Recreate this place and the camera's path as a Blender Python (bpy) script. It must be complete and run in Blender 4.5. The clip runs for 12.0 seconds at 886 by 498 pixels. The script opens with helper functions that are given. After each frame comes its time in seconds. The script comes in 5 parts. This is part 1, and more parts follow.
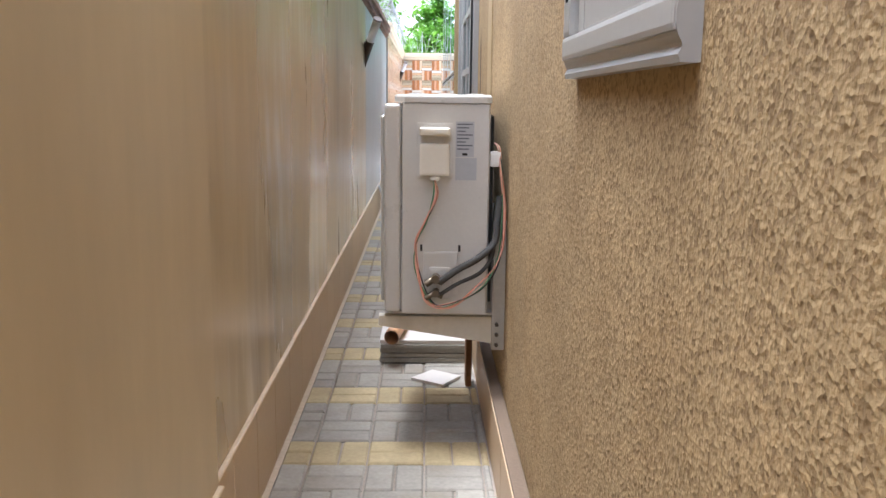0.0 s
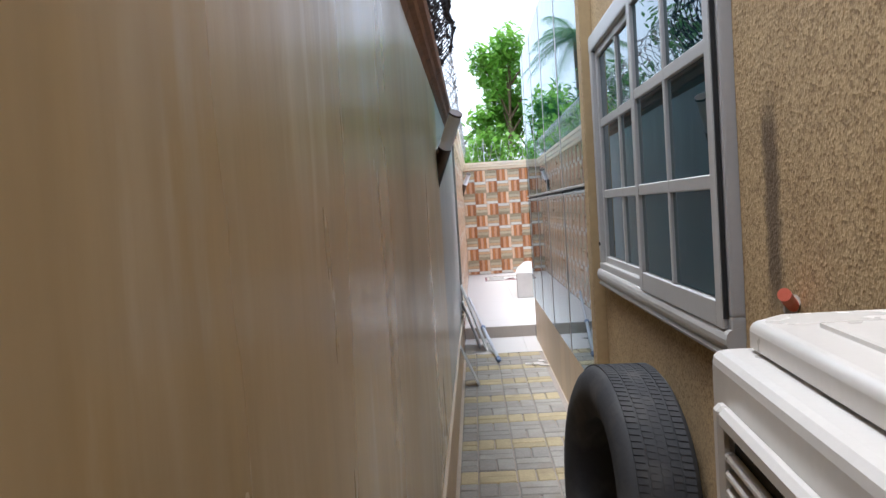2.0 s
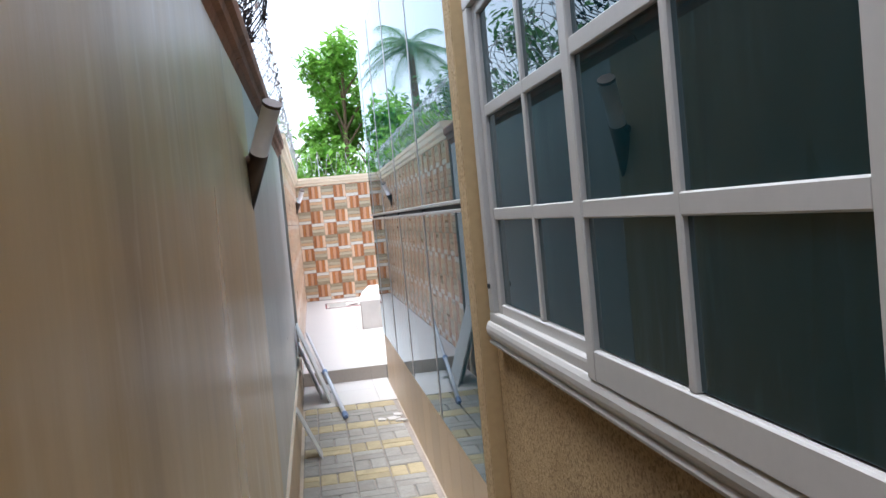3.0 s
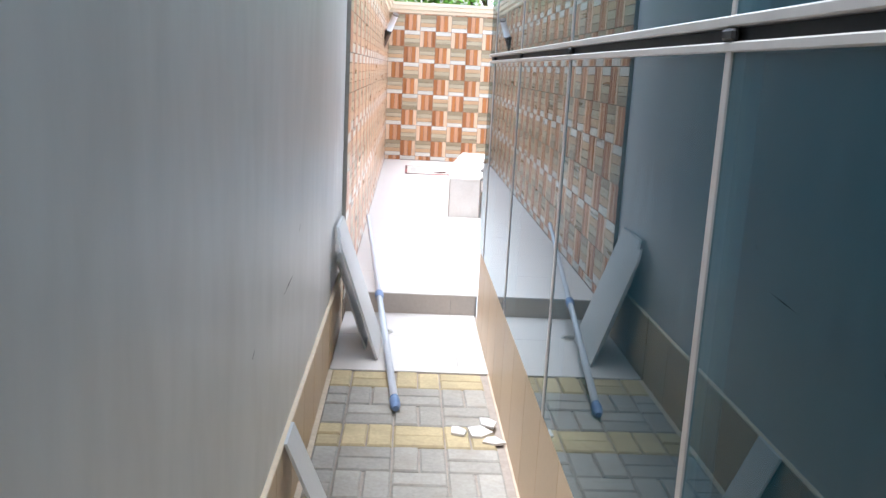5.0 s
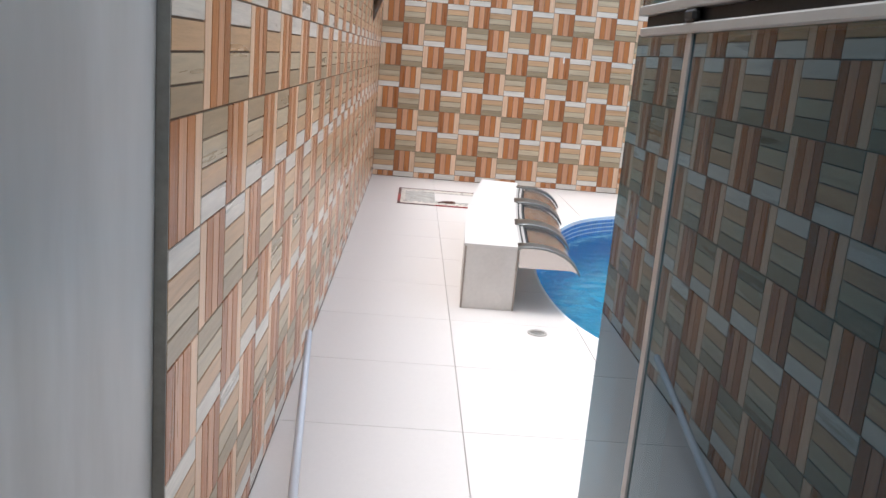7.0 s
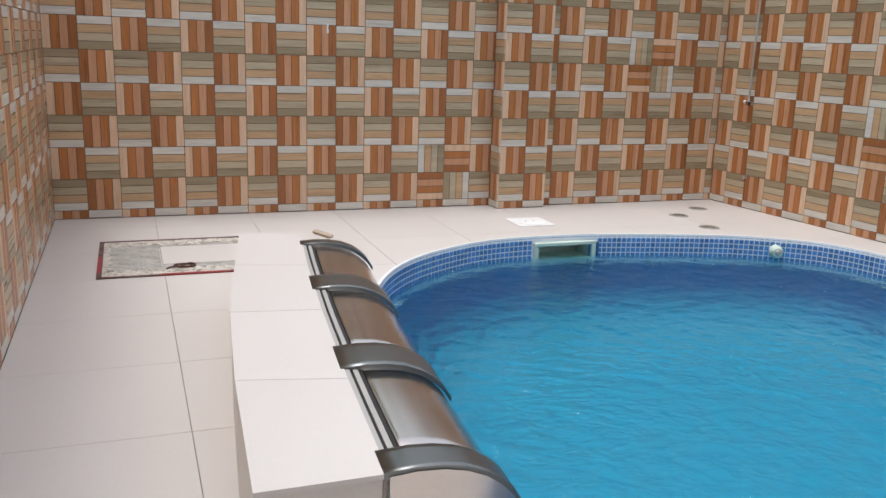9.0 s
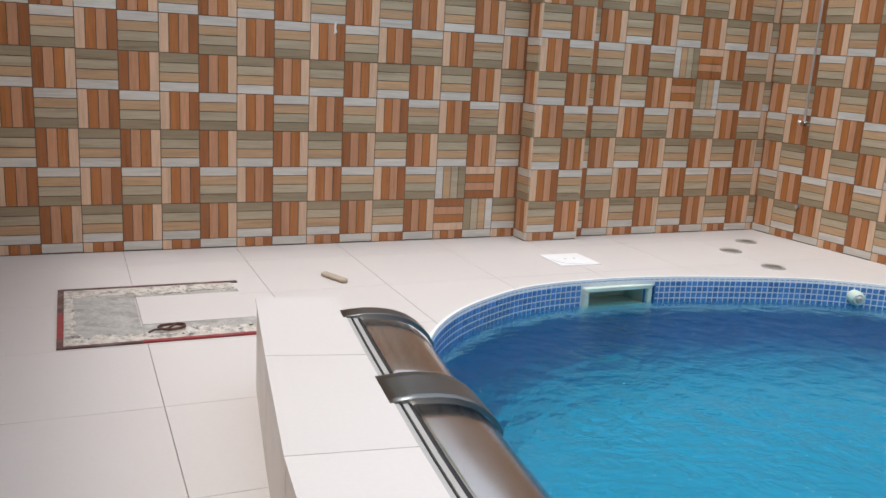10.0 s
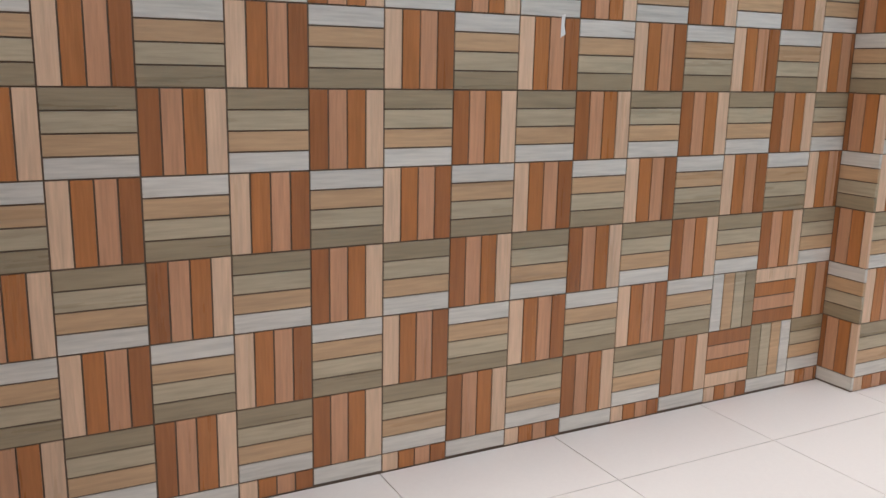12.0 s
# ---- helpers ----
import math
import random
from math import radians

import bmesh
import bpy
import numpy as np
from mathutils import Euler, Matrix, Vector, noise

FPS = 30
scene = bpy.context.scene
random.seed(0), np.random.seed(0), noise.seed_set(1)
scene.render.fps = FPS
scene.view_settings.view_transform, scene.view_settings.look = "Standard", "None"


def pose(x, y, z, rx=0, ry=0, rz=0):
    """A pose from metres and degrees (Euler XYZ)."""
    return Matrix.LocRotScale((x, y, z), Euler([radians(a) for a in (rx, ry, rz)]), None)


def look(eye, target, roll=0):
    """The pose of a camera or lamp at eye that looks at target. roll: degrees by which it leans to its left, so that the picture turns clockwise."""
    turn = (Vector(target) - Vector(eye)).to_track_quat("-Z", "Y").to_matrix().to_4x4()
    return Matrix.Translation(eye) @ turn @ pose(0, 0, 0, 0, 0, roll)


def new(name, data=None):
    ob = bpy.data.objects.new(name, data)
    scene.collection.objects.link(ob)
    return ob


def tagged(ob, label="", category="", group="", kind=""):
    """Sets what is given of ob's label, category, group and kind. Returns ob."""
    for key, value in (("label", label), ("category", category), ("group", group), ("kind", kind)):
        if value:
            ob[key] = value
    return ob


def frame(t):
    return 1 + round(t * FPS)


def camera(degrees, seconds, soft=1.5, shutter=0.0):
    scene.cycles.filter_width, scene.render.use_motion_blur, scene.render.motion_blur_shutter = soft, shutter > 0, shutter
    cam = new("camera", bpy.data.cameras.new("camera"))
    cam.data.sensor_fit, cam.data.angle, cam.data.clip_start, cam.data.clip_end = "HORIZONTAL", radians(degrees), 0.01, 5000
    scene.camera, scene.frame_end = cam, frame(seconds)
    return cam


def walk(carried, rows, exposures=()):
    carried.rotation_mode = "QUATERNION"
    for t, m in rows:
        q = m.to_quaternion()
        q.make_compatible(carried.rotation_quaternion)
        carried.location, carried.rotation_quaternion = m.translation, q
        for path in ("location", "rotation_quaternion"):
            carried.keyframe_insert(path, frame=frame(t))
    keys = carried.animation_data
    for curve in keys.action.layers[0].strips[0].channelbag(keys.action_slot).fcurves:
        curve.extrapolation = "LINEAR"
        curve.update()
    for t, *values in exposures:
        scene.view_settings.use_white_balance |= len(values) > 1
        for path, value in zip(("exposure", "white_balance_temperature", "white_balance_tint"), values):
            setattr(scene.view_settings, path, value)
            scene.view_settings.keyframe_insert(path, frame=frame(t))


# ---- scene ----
cam = camera(55.0, 12.0)
PATH = [
    (0, (0.469, 2.188, 1.055), (0.514, 4.158, 0.711), 0.7),
    (0.5, (0.416, 2.91, 1.159), (0.398, 4.908, 1.083), 0.6),
    (1, (0.332, 3.626, 1.191), (0.185, 5.62, 1.151), 0.0),
    (1.5, (0.196, 4.25, 1.212), (0.041, 6.243, 1.135), -1.6),
    (2, (0.154, 4.755, 1.194), (0.077, 6.752, 1.103), -3.6),
    (2.5, (0.162, 5.478, 1.226), (0.484, 7.447, 1.088), -10.1),
    (3, (0.186, 6.012, 1.239), (0.486, 7.988, 1.154), -5.4),
    (3.5, (0.177, 6.578, 1.243), (0.292, 8.569, 1.09), 2.1),
    (5.5, (0.347, 9.534, 1.19), (0.43, 11.482, 0.746), 3.2),
    (6, (0.369, 10.27, 1.23), (0.44, 12.218, 0.782), 4.0),
    (6.5, (0.359, 11.026, 1.202), (0.439, 12.975, 0.76), 4.8),
    (8.3, (0.398, 13.496, 1.131), (0.69, 15.421, 0.673), 2.4),
    (8.5, (0.416, 13.738, 1.104), (0.83, 15.64, 0.644), 2.0),
    (9, (0.461, 14.237, 1.157), (1.142, 16.058, 0.69), 2.0),
    (9.5, (0.414, 14.714, 1.147), (1.185, 16.497, 0.67), 2.9),
    (10, (0.353, 15.259, 1.151), (1.149, 17.037, 0.695), 3.3),
    (10.5, (0.353, 15.898, 1.143), (1.152, 17.676, 0.695), 3.0),
    (11, (0.337, 16.581, 1.093), (1.173, 18.351, 0.682), 2.4),
    (11.5, (0.33, 17.276, 1.104), (1.14, 19.058, 0.695), 1.8),
    (12, (0.314, 17.983, 1.112), (1.227, 19.713, 0.695), 1.2),
]
EXPOSURE = [(0, 2.0, 5450), (0.5, 1.95, 5400), (1.0, 1.75, 5450), (1.5, 1.38, 5550), (2.0, 1.2, 5500), (2.5, 1.3, 5550), (3.0, 1.38, 5500), (3.5, 1.52, 5450), (5.5, 1.78, 5550), (6.5, 1.2, 5650), (8.3, 0.2, 6000), (10, 0.2, 5900), (11, 0.32, 5950), (12, 0.27, 5950)]
walk(cam, [(t, look(eye, target, roll)) for t, eye, target, roll in PATH], [(t, e, k, 10) for t, e, k in EXPOSURE])

# ---- world and light ----
world = bpy.data.worlds.new("world")
scene.world = world
world.use_nodes = True
wn = world.node_tree
sky = wn.nodes.new("ShaderNodeTexSky")
sky.sky_type, sky.sun_disc = "NISHITA", False
sky.sun_elevation, sky.sun_rotation = radians(80), radians(282)
sky.air_density, sky.dust_density, sky.ozone_density = 1.0, 9.0, 1.0
wn.links.new(sky.outputs[0], wn.nodes["Background"].inputs[0])
# a bright even overcast over the whole sky
cloud, both = wn.nodes.new("ShaderNodeBackground"), wn.nodes.new("ShaderNodeAddShader")
cloud.inputs[0].default_value, cloud.inputs[1].default_value = (0.97, 0.985, 1.0, 1), 0.72
wn.links.new(wn.nodes["Background"].outputs[0], both.inputs[0])
wn.links.new(cloud.outputs[0], both.inputs[1])
wn.links.new(both.outputs[0], wn.nodes["World Output"].inputs[0])
wn.nodes["Background"].inputs[1].default_value = 0.06
sun = new("sun", bpy.data.lights.new("sun", "SUN"))
sun.data.energy, sun.data.angle, sun.data.color = 1.15, radians(18), (1.0, 0.96, 0.9)
sun.matrix_world = look((-1.1, 0.24, 6.4), (0, 0, 0))


# ---- materials ----
def lin(r, g, b):
    return tuple(((c / 255 + 0.055) / 1.055) ** 2.4 if c > 10 else c / 255 / 12.92 for c in (r, g, b)) + (1,)


def mat(name, color, rough=0.6, metal=0.0, vary=0.12, scale=6.0, grain=60.0, bump=0.15, dist=0.004, stretch=(1, 1, 1),
        per_object=0.0, per_island=0.0, spec=0.5, ior=1.45, coat=0.0, dirt_sheen=None, rough_vary=0.1):
    """A painted, mineral or metal surface: stains at a large scale, grain and relief at a small one."""
    m = bpy.data.materials.new(name)
    m.use_nodes = True
    nt = m.node_tree
    b = nt.nodes["Principled BSDF"]
    b.inputs["Metallic"].default_value, b.inputs["IOR"].default_value = metal, ior
    b.inputs["Specular IOR Level"].default_value, b.inputs["Coat Weight"].default_value = spec, coat
    co = nt.nodes.new("ShaderNodeTexCoord")
    mp = nt.nodes.new("ShaderNodeMapping")
    mp.inputs["Scale"].default_value = stretch
    nt.links.new(co.outputs["Object"], mp.inputs[0])
    if per_object:
        oi, cm = nt.nodes.new("ShaderNodeObjectInfo"), nt.nodes.new("ShaderNodeVectorMath")
        cm.operation = "SCALE"
        cm.inputs[0].default_value = (17, 31, 23)
        nt.links.new(oi.outputs["Random"], cm.inputs["Scale"])
        nt.links.new(cm.outputs[0], mp.inputs["Location"])
    big, small = nt.nodes.new("ShaderNodeTexNoise"), nt.nodes.new("ShaderNodeTexNoise")
    for n, s, d in ((big, scale, 6), (small, grain, 4)):
        n.inputs["Scale"].default_value, n.inputs["Detail"].default_value = s, d
        nt.links.new(mp.outputs[0], n.inputs[0])
    value = nt.nodes.new("ShaderNodeMath")
    value.operation = "ADD"
    nt.links.new(big.outputs[0], value.inputs[0])
    nt.links.new(small.outputs[0], value.inputs[1])
    rng = nt.nodes.new("ShaderNodeMapRange")
    rng.inputs[1].default_value, rng.inputs[2].default_value = 0.6, 1.4
    rng.inputs[3].default_value, rng.inputs[4].default_value = 1 - vary, 1 + vary
    nt.links.new(value.outputs[0], rng.inputs[0])
    out = rng.outputs[0]
    for amount, node, socket in ((per_object, "ShaderNodeObjectInfo", "Random"), (per_island, "ShaderNodeNewGeometry", "Random Per Island")):
        if amount:
            info = nt.nodes.new(node)
            r2 = nt.nodes.new("ShaderNodeMapRange")
            r2.inputs[3].default_value, r2.inputs[4].default_value = 1 - amount, 1 + amount
            nt.links.new(info.outputs[socket], r2.inputs[0])
            mul = nt.nodes.new("ShaderNodeMath")
            mul.operation = "MULTIPLY"
            nt.links.new(out, mul.inputs[0])
            nt.links.new(r2.outputs[0], mul.inputs[1])
            out = mul.outputs[0]
    hsv = nt.nodes.new("ShaderNodeHueSaturation")
    hsv.inputs["Color"].default_value = color
    nt.links.new(out, hsv.inputs["Value"])
    col = hsv.outputs[0]
    if dirt_sheen:
        dcol, amount, dscale = dirt_sheen
        dn = nt.nodes.new("ShaderNodeTexNoise")
        dn.inputs["Scale"].default_value, dn.inputs["Detail"].default_value = dscale, 8
        nt.links.new(mp.outputs[0], dn.inputs[0])
        dr = nt.nodes.new("ShaderNodeMapRange")
        dr.inputs[1].default_value, dr.inputs[2].default_value = 0.5, 0.75
        dr.inputs[3].default_value, dr.inputs[4].default_value = 0, amount
        nt.links.new(dn.outputs[0], dr.inputs[0])
        mx = nt.nodes.new("ShaderNodeMix")
        mx.data_type = "RGBA"
        nt.links.new(dr.outputs[0], mx.inputs["Factor"])
        nt.links.new(col, mx.inputs["A"])
        mx.inputs["B"].default_value = dcol
        col = mx.outputs["Result"]
    nt.links.new(col, b.inputs["Base Color"])
    rr = nt.nodes.new("ShaderNodeMapRange")
    rr.inputs[3].default_value, rr.inputs[4].default_value = max(0.02, rough - rough_vary), min(1, rough + rough_vary)
    nt.links.new(big.outputs[0], rr.inputs[0])
    nt.links.new(rr.outputs[0], b.inputs["Roughness"])
    if bump:
        bp = nt.nodes.new("ShaderNodeBump")
        bp.inputs["Strength"].default_value, bp.inputs["Distance"].default_value = bump, dist
        nt.links.new(value.outputs[0], bp.inputs["Height"])
        nt.links.new(bp.outputs[0], b.inputs["Normal"])
    return m


def glass_mat(name, tint, body, ior, rough=0.008, solid=0.6):
    """Coated window glass: mirror-like gloss by its index over a dim tinted body."""
    m = bpy.data.materials.new(name)
    m.use_nodes = True
    nt = m.node_tree
    nt.nodes.remove(nt.nodes["Principled BSDF"])
    fr, gl, tr, df, m1, mx = (nt.nodes.new(n) for n in ("ShaderNodeFresnel", "ShaderNodeBsdfGlossy", "ShaderNodeBsdfTransparent", "ShaderNodeBsdfDiffuse", "ShaderNodeMixShader", "ShaderNodeMixShader"))
    fr.inputs[0].default_value = ior
    gl.inputs["Roughness"].default_value = rough
    gl.inputs["Color"].default_value = (0.84, 0.92, 0.96, 1)
    tr.inputs[0].default_value = tint
    df.inputs[0].default_value = body
    m1.inputs[0].default_value = solid
    nt.links.new(tr.outputs[0], m1.inputs[1])
    nt.links.new(df.outputs[0], m1.inputs[2])
    nt.links.new(fr.outputs[0], mx.inputs[0])
    nt.links.new(m1.outputs[0], mx.inputs[1])
    nt.links.new(gl.outputs[0], mx.inputs[2])
    nt.links.new(mx.outputs[0], nt.nodes["Material Output"].inputs[0])
    return m


# the pale second colour paints in sky sheen on the glossy wall
PLASTER = mat("beige_paint", lin(183, 163, 125), 0.28, vary=0.13, scale=1.4, grain=16, bump=0.14, dist=0.01, stretch=(1, 1, 0.2), dirt_sheen=(lin(204, 194, 176), 0.32, 4.5), rough_vary=0.2)
GREY_PAINT = mat("grey_white_paint", lin(193, 192, 189), 0.4, vary=0.09, scale=1.5, grain=14, bump=0.1, dist=0.008, stretch=(1, 1, 0.3), dirt_sheen=(lin(160, 158, 152), 0.45, 2))


def streaks(m, layers):
    """Long runs of wash and grime down a painted wall, the pale ones with sky sheen put into the colour: (colour,
    amount, scale, threshold).
    """
    nt = m.node_tree
    b = nt.nodes["Principled BSDF"]
    co, mp = nt.nodes.new("ShaderNodeTexCoord"), nt.nodes.new("ShaderNodeMapping")
    mp.inputs["Scale"].default_value = (1, 1, 0.2)
    nt.links.new(co.outputs["Object"], mp.inputs[0])
    area = nt.nodes.new("ShaderNodeTexNoise")
    area.inputs["Scale"].default_value = 1.3
    nt.links.new(co.outputs["Object"], area.inputs[0])
    patch = nt.nodes.new("ShaderNodeMapRange")
    patch.inputs[1].default_value, patch.inputs[2].default_value = 0.42, 0.66
    nt.links.new(area.outputs[0], patch.inputs[0])
    for k, (colour, amount, scale, low) in enumerate(layers):
        mp2 = nt.nodes.new("ShaderNodeMapping")
        mp2.inputs["Location"].default_value = (3.1 * k, 7.7 * k, 1.3 * k)
        nt.links.new(mp.outputs[0], mp2.inputs[0])
        n, r, mul, mx = (nt.nodes.new(t) for t in ("ShaderNodeTexNoise", "ShaderNodeMapRange", "ShaderNodeMath", "ShaderNodeMix"))
        n.inputs["Scale"].default_value, n.inputs["Detail"].default_value = scale, 5
        nt.links.new(mp2.outputs[0], n.inputs[0])
        r.inputs[1].default_value, r.inputs[2].default_value, r.inputs[3].default_value, r.inputs[4].default_value = low, low + 0.2, 0.0, amount * 2
        nt.links.new(n.outputs[0], r.inputs[0])
        mul.operation = "MULTIPLY"
        nt.links.new(r.outputs[0], mul.inputs[0])
        nt.links.new(patch.outputs[0], mul.inputs[1])
        mx.data_type = "RGBA"
        mx.inputs["B"].default_value = colour
        nt.links.new(mul.outputs[0], mx.inputs["Factor"])
        nt.links.new(b.inputs["Base Color"].links[0].from_socket, mx.inputs["A"])
        nt.links.new(mx.outputs["Result"], b.inputs["Base Color"])


# pale layers carry painted sheen, the brown one grime
streaks(PLASTER, ((lin(216, 206, 188), 0.42, 7, 0.5), (lin(134, 114, 84), 0.32, 5, 0.52), (lin(224, 218, 204), 0.36, 17, 0.55)))
streaks(GREY_PAINT, ((lin(214, 214, 214), 0.3, 6, 0.52), (lin(160, 158, 154), 0.3, 5, 0.54)))
ROUGHCAST = mat("roughcast", lin(172, 147, 106), 0.85, vary=0.2, scale=3, grain=110, bump=0.55, dist=0.004, dirt_sheen=(lin(140, 108, 62), 0.4, 4))
rc = ROUGHCAST.node_tree
vor, add, co2 = rc.nodes.new("ShaderNodeTexVoronoi"), rc.nodes.new("ShaderNodeMath"), rc.nodes.new("ShaderNodeTexCoord")
vor.feature, vor.inputs["Scale"].default_value = "F1", 150
add.operation = "MULTIPLY_ADD"
add.inputs[1].default_value = 0.35
warp = rc.nodes.new("ShaderNodeVectorMath")
wnoise = rc.nodes.new("ShaderNodeTexNoise")
wnoise.inputs["Scale"].default_value = 30
warp.operation = "MULTIPLY_ADD"
warp.inputs[1].default_value = (0.007, 0.007, 0.007)
rc.links.new(co2.outputs["Object"], wnoise.inputs[0])
rc.links.new(wnoise.outputs["Color"], warp.inputs[0])
rc.links.new(co2.outputs["Object"], warp.inputs[2])
rc.links.new(warp.outputs[0], vor.inputs["Vector"])
bump = next(n for n in rc.nodes if n.type == "BUMP")
rc.links.new(bump.inputs["Height"].links[0].from_socket, add.inputs[2])
rc.links.new(vor.outputs["Distance"], add.inputs[0])
rc.links.new(add.outputs[0], bump.inputs["Height"])
# some hollows of the relief coloured darker, their shade painted in
pit_shade, dark = rc.nodes.new("ShaderNodeMapRange"), rc.nodes.new("ShaderNodeMix")
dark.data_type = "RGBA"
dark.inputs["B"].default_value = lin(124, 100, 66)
pit_shade.inputs[1].default_value, pit_shade.inputs[2].default_value, pit_shade.inputs[3].default_value, pit_shade.inputs[4].default_value = 0.5, 0.75, 0.0, 0.75
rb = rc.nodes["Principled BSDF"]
rc.links.new(vor.outputs["Color"], pit_shade.inputs[0])
rc.links.new(pit_shade.outputs[0], dark.inputs["Factor"])
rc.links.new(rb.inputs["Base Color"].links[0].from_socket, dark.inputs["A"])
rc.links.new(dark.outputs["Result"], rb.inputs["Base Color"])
# one long damp run beside the window
sep = rc.nodes.new("ShaderNodeSeparateXYZ")
rc.links.new(co2.outputs["Object"], sep.inputs[0])
ragged = rc.nodes.new("ShaderNodeTexNoise")
ragged.inputs["Scale"].default_value, ragged.inputs["Detail"].default_value = 22, 5
rc.links.new(co2.outputs["Object"], ragged.inputs[0])
def rc_math(op, a, b, c=0.0):
    n = rc.nodes.new("ShaderNodeMath")
    n.operation = op
    for k, v in enumerate((a, b, c)):
        if isinstance(v, (int, float)):
            n.inputs[k].default_value = v
        else:
            rc.links.new(v, n.inputs[k])
    return n.outputs[0]
def rc_range(v, a, b, c, d):
    n = rc.nodes.new("ShaderNodeMapRange")
    n.interpolation_type = "SMOOTHSTEP"
    for k, x in enumerate((a, b, c, d)):
        n.inputs[k + 1].default_value = x
    rc.links.new(v, n.inputs[0])
    return n.outputs[0]
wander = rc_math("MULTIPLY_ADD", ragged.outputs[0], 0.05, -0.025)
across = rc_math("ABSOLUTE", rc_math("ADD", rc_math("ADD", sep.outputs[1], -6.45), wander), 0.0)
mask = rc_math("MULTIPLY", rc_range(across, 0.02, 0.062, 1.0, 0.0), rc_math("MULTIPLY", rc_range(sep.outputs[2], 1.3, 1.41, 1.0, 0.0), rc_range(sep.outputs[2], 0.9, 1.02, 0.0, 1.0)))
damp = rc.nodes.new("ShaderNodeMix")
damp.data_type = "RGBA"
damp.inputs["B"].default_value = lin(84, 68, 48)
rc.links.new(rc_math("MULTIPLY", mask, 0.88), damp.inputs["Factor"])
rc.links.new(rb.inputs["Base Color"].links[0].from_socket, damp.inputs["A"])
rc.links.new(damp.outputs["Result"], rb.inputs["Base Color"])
SMOOTH = mat("smooth_band_paint", lin(180, 156, 114), 0.7, vary=0.1, scale=3, grain=40, bump=0.25)
SKIRT = mat("skirting_tile", lin(194, 170, 138), 0.45, vary=0.06, scale=4, grain=50, bump=0.05, per_object=0.06)
BROWN_CEM = mat("brown_cement", lin(150, 112, 88), 0.85, vary=0.25, scale=5, grain=50, bump=0.5, dirt_sheen=(lin(95, 75, 62), 0.6, 6))
CREAM = mat("cream_coping", lin(226, 208, 180), 0.6, vary=0.08, scale=4, grain=50, bump=0.15)
CEMENT = mat("cement", lin(150, 146, 138), 0.9, vary=0.15, scale=5, grain=60, bump=0.3)
GROUT = mat("grout", lin(110, 94, 79), 0.9, vary=0.1, scale=8, grain=90, bump=0.2)
FLOOR_T = mat("floor_tile", lin(208, 202, 196), 0.36, vary=0.025, scale=2, grain=80, bump=0.0, per_object=0.015, rough_vary=0.06)
JOINT = mat("floor_joint", lin(158, 147, 136), 0.9, vary=0.2, scale=8, grain=60, bump=0.2)
ALU = mat("white_aluminium", lin(168, 165, 160), 0.35, vary=0.04, scale=5, grain=60, bump=0.03, dirt_sheen=(lin(170, 168, 162), 0.3, 6))
ALU_GREY = mat("grey_aluminium", lin(190, 186, 182), 0.35, metal=0.5, vary=0.05, scale=5, grain=60, bump=0.03)
# indoor shade put into the colour of the added rooms
ROOM_SHADE = mat("room_shade_paint", lin(50, 56, 58), 0.9, vary=0.1, scale=2, grain=20, bump=0)
BLUE_GLASS = glass_mat("blue_glass", (0.16, 0.46, 0.56, 1), (0.003, 0.052, 0.078, 1), 1.95, solid=0.52)
WIN_GLASS = glass_mat("dark_glass", (0.12, 0.17, 0.17, 1), (0.007, 0.034, 0.042, 1), 1.75)
AC_WHITE = mat("ac_paint", lin(198, 194, 187), 0.3, vary=0.04, scale=4, grain=90, bump=0.02, dirt_sheen=(lin(180, 174, 162), 0.25, 5))
GALV = mat("galvanised", lin(188, 184, 176), 0.45, metal=0.6, vary=0.1, scale=8, grain=60, bump=0.05)
RUBBER = mat("tyre_rubber", lin(46, 46, 47), 0.75, vary=0.2, scale=8, grain=90, bump=0.2, dirt_sheen=(lin(95, 90, 84), 0.5, 9))
STEEL = mat("stainless_steel", lin(200, 192, 186), 0.22, metal=1.0, vary=0.06, scale=6, grain=120, bump=0.03, stretch=(1, 1, 1))
BLACK = mat("black_plastic", lin(28, 28, 28), 0.6, vary=0.2, scale=6, grain=60, bump=0.1)
PLANKS = [mat("plank_" + n, lin(*c), 0.3, vary=0.17, scale=14, grain=95, bump=0.5, dist=0.002, stretch=st, per_object=0.06, dirt_sheen=(lin(*[int(v * 0.72) for v in c]), 0.32, 46))
          for st, names in (((0.11, 1, 1.5), (("white", (208, 202, 190)), ("tan", (192, 158, 120)), ("pale_grey", (181, 166, 138)), ("dark_grey", (154, 138, 110)))),
                            ((1.5, 1, 0.11), (("cream", (216, 182, 150)), ("brown", (175, 113, 62)), ("wood", (194, 144, 108)), ("dark_brown", (156, 99, 56)))))
          for n, c in names]


# ---- building helpers ----
def link(name, bm, mats, parent=None, label=""):
    me = bpy.data.meshes.new(name)
    bm.to_mesh(me)
    bm.free()
    for m in mats if isinstance(mats, (list, tuple)) else [mats]:
        me.materials.append(m)
    ob = new(name, me)
    if parent:
        ob.parent = parent
    if label:
        ob["label"] = label
    return ob


def part(name, bm, material, parent, label=""):
    return link(name, bm, material, parent, label)


def thing(name, label, category, at=(0, 0, 0), group="", kind=""):
    e = new(name)
    e.location = at
    return tagged(e, label, category, group, kind)


def structure(name, bm, mats, label="", category=""):
    return tagged(link(name, bm, mats), label, category, "", "structure")


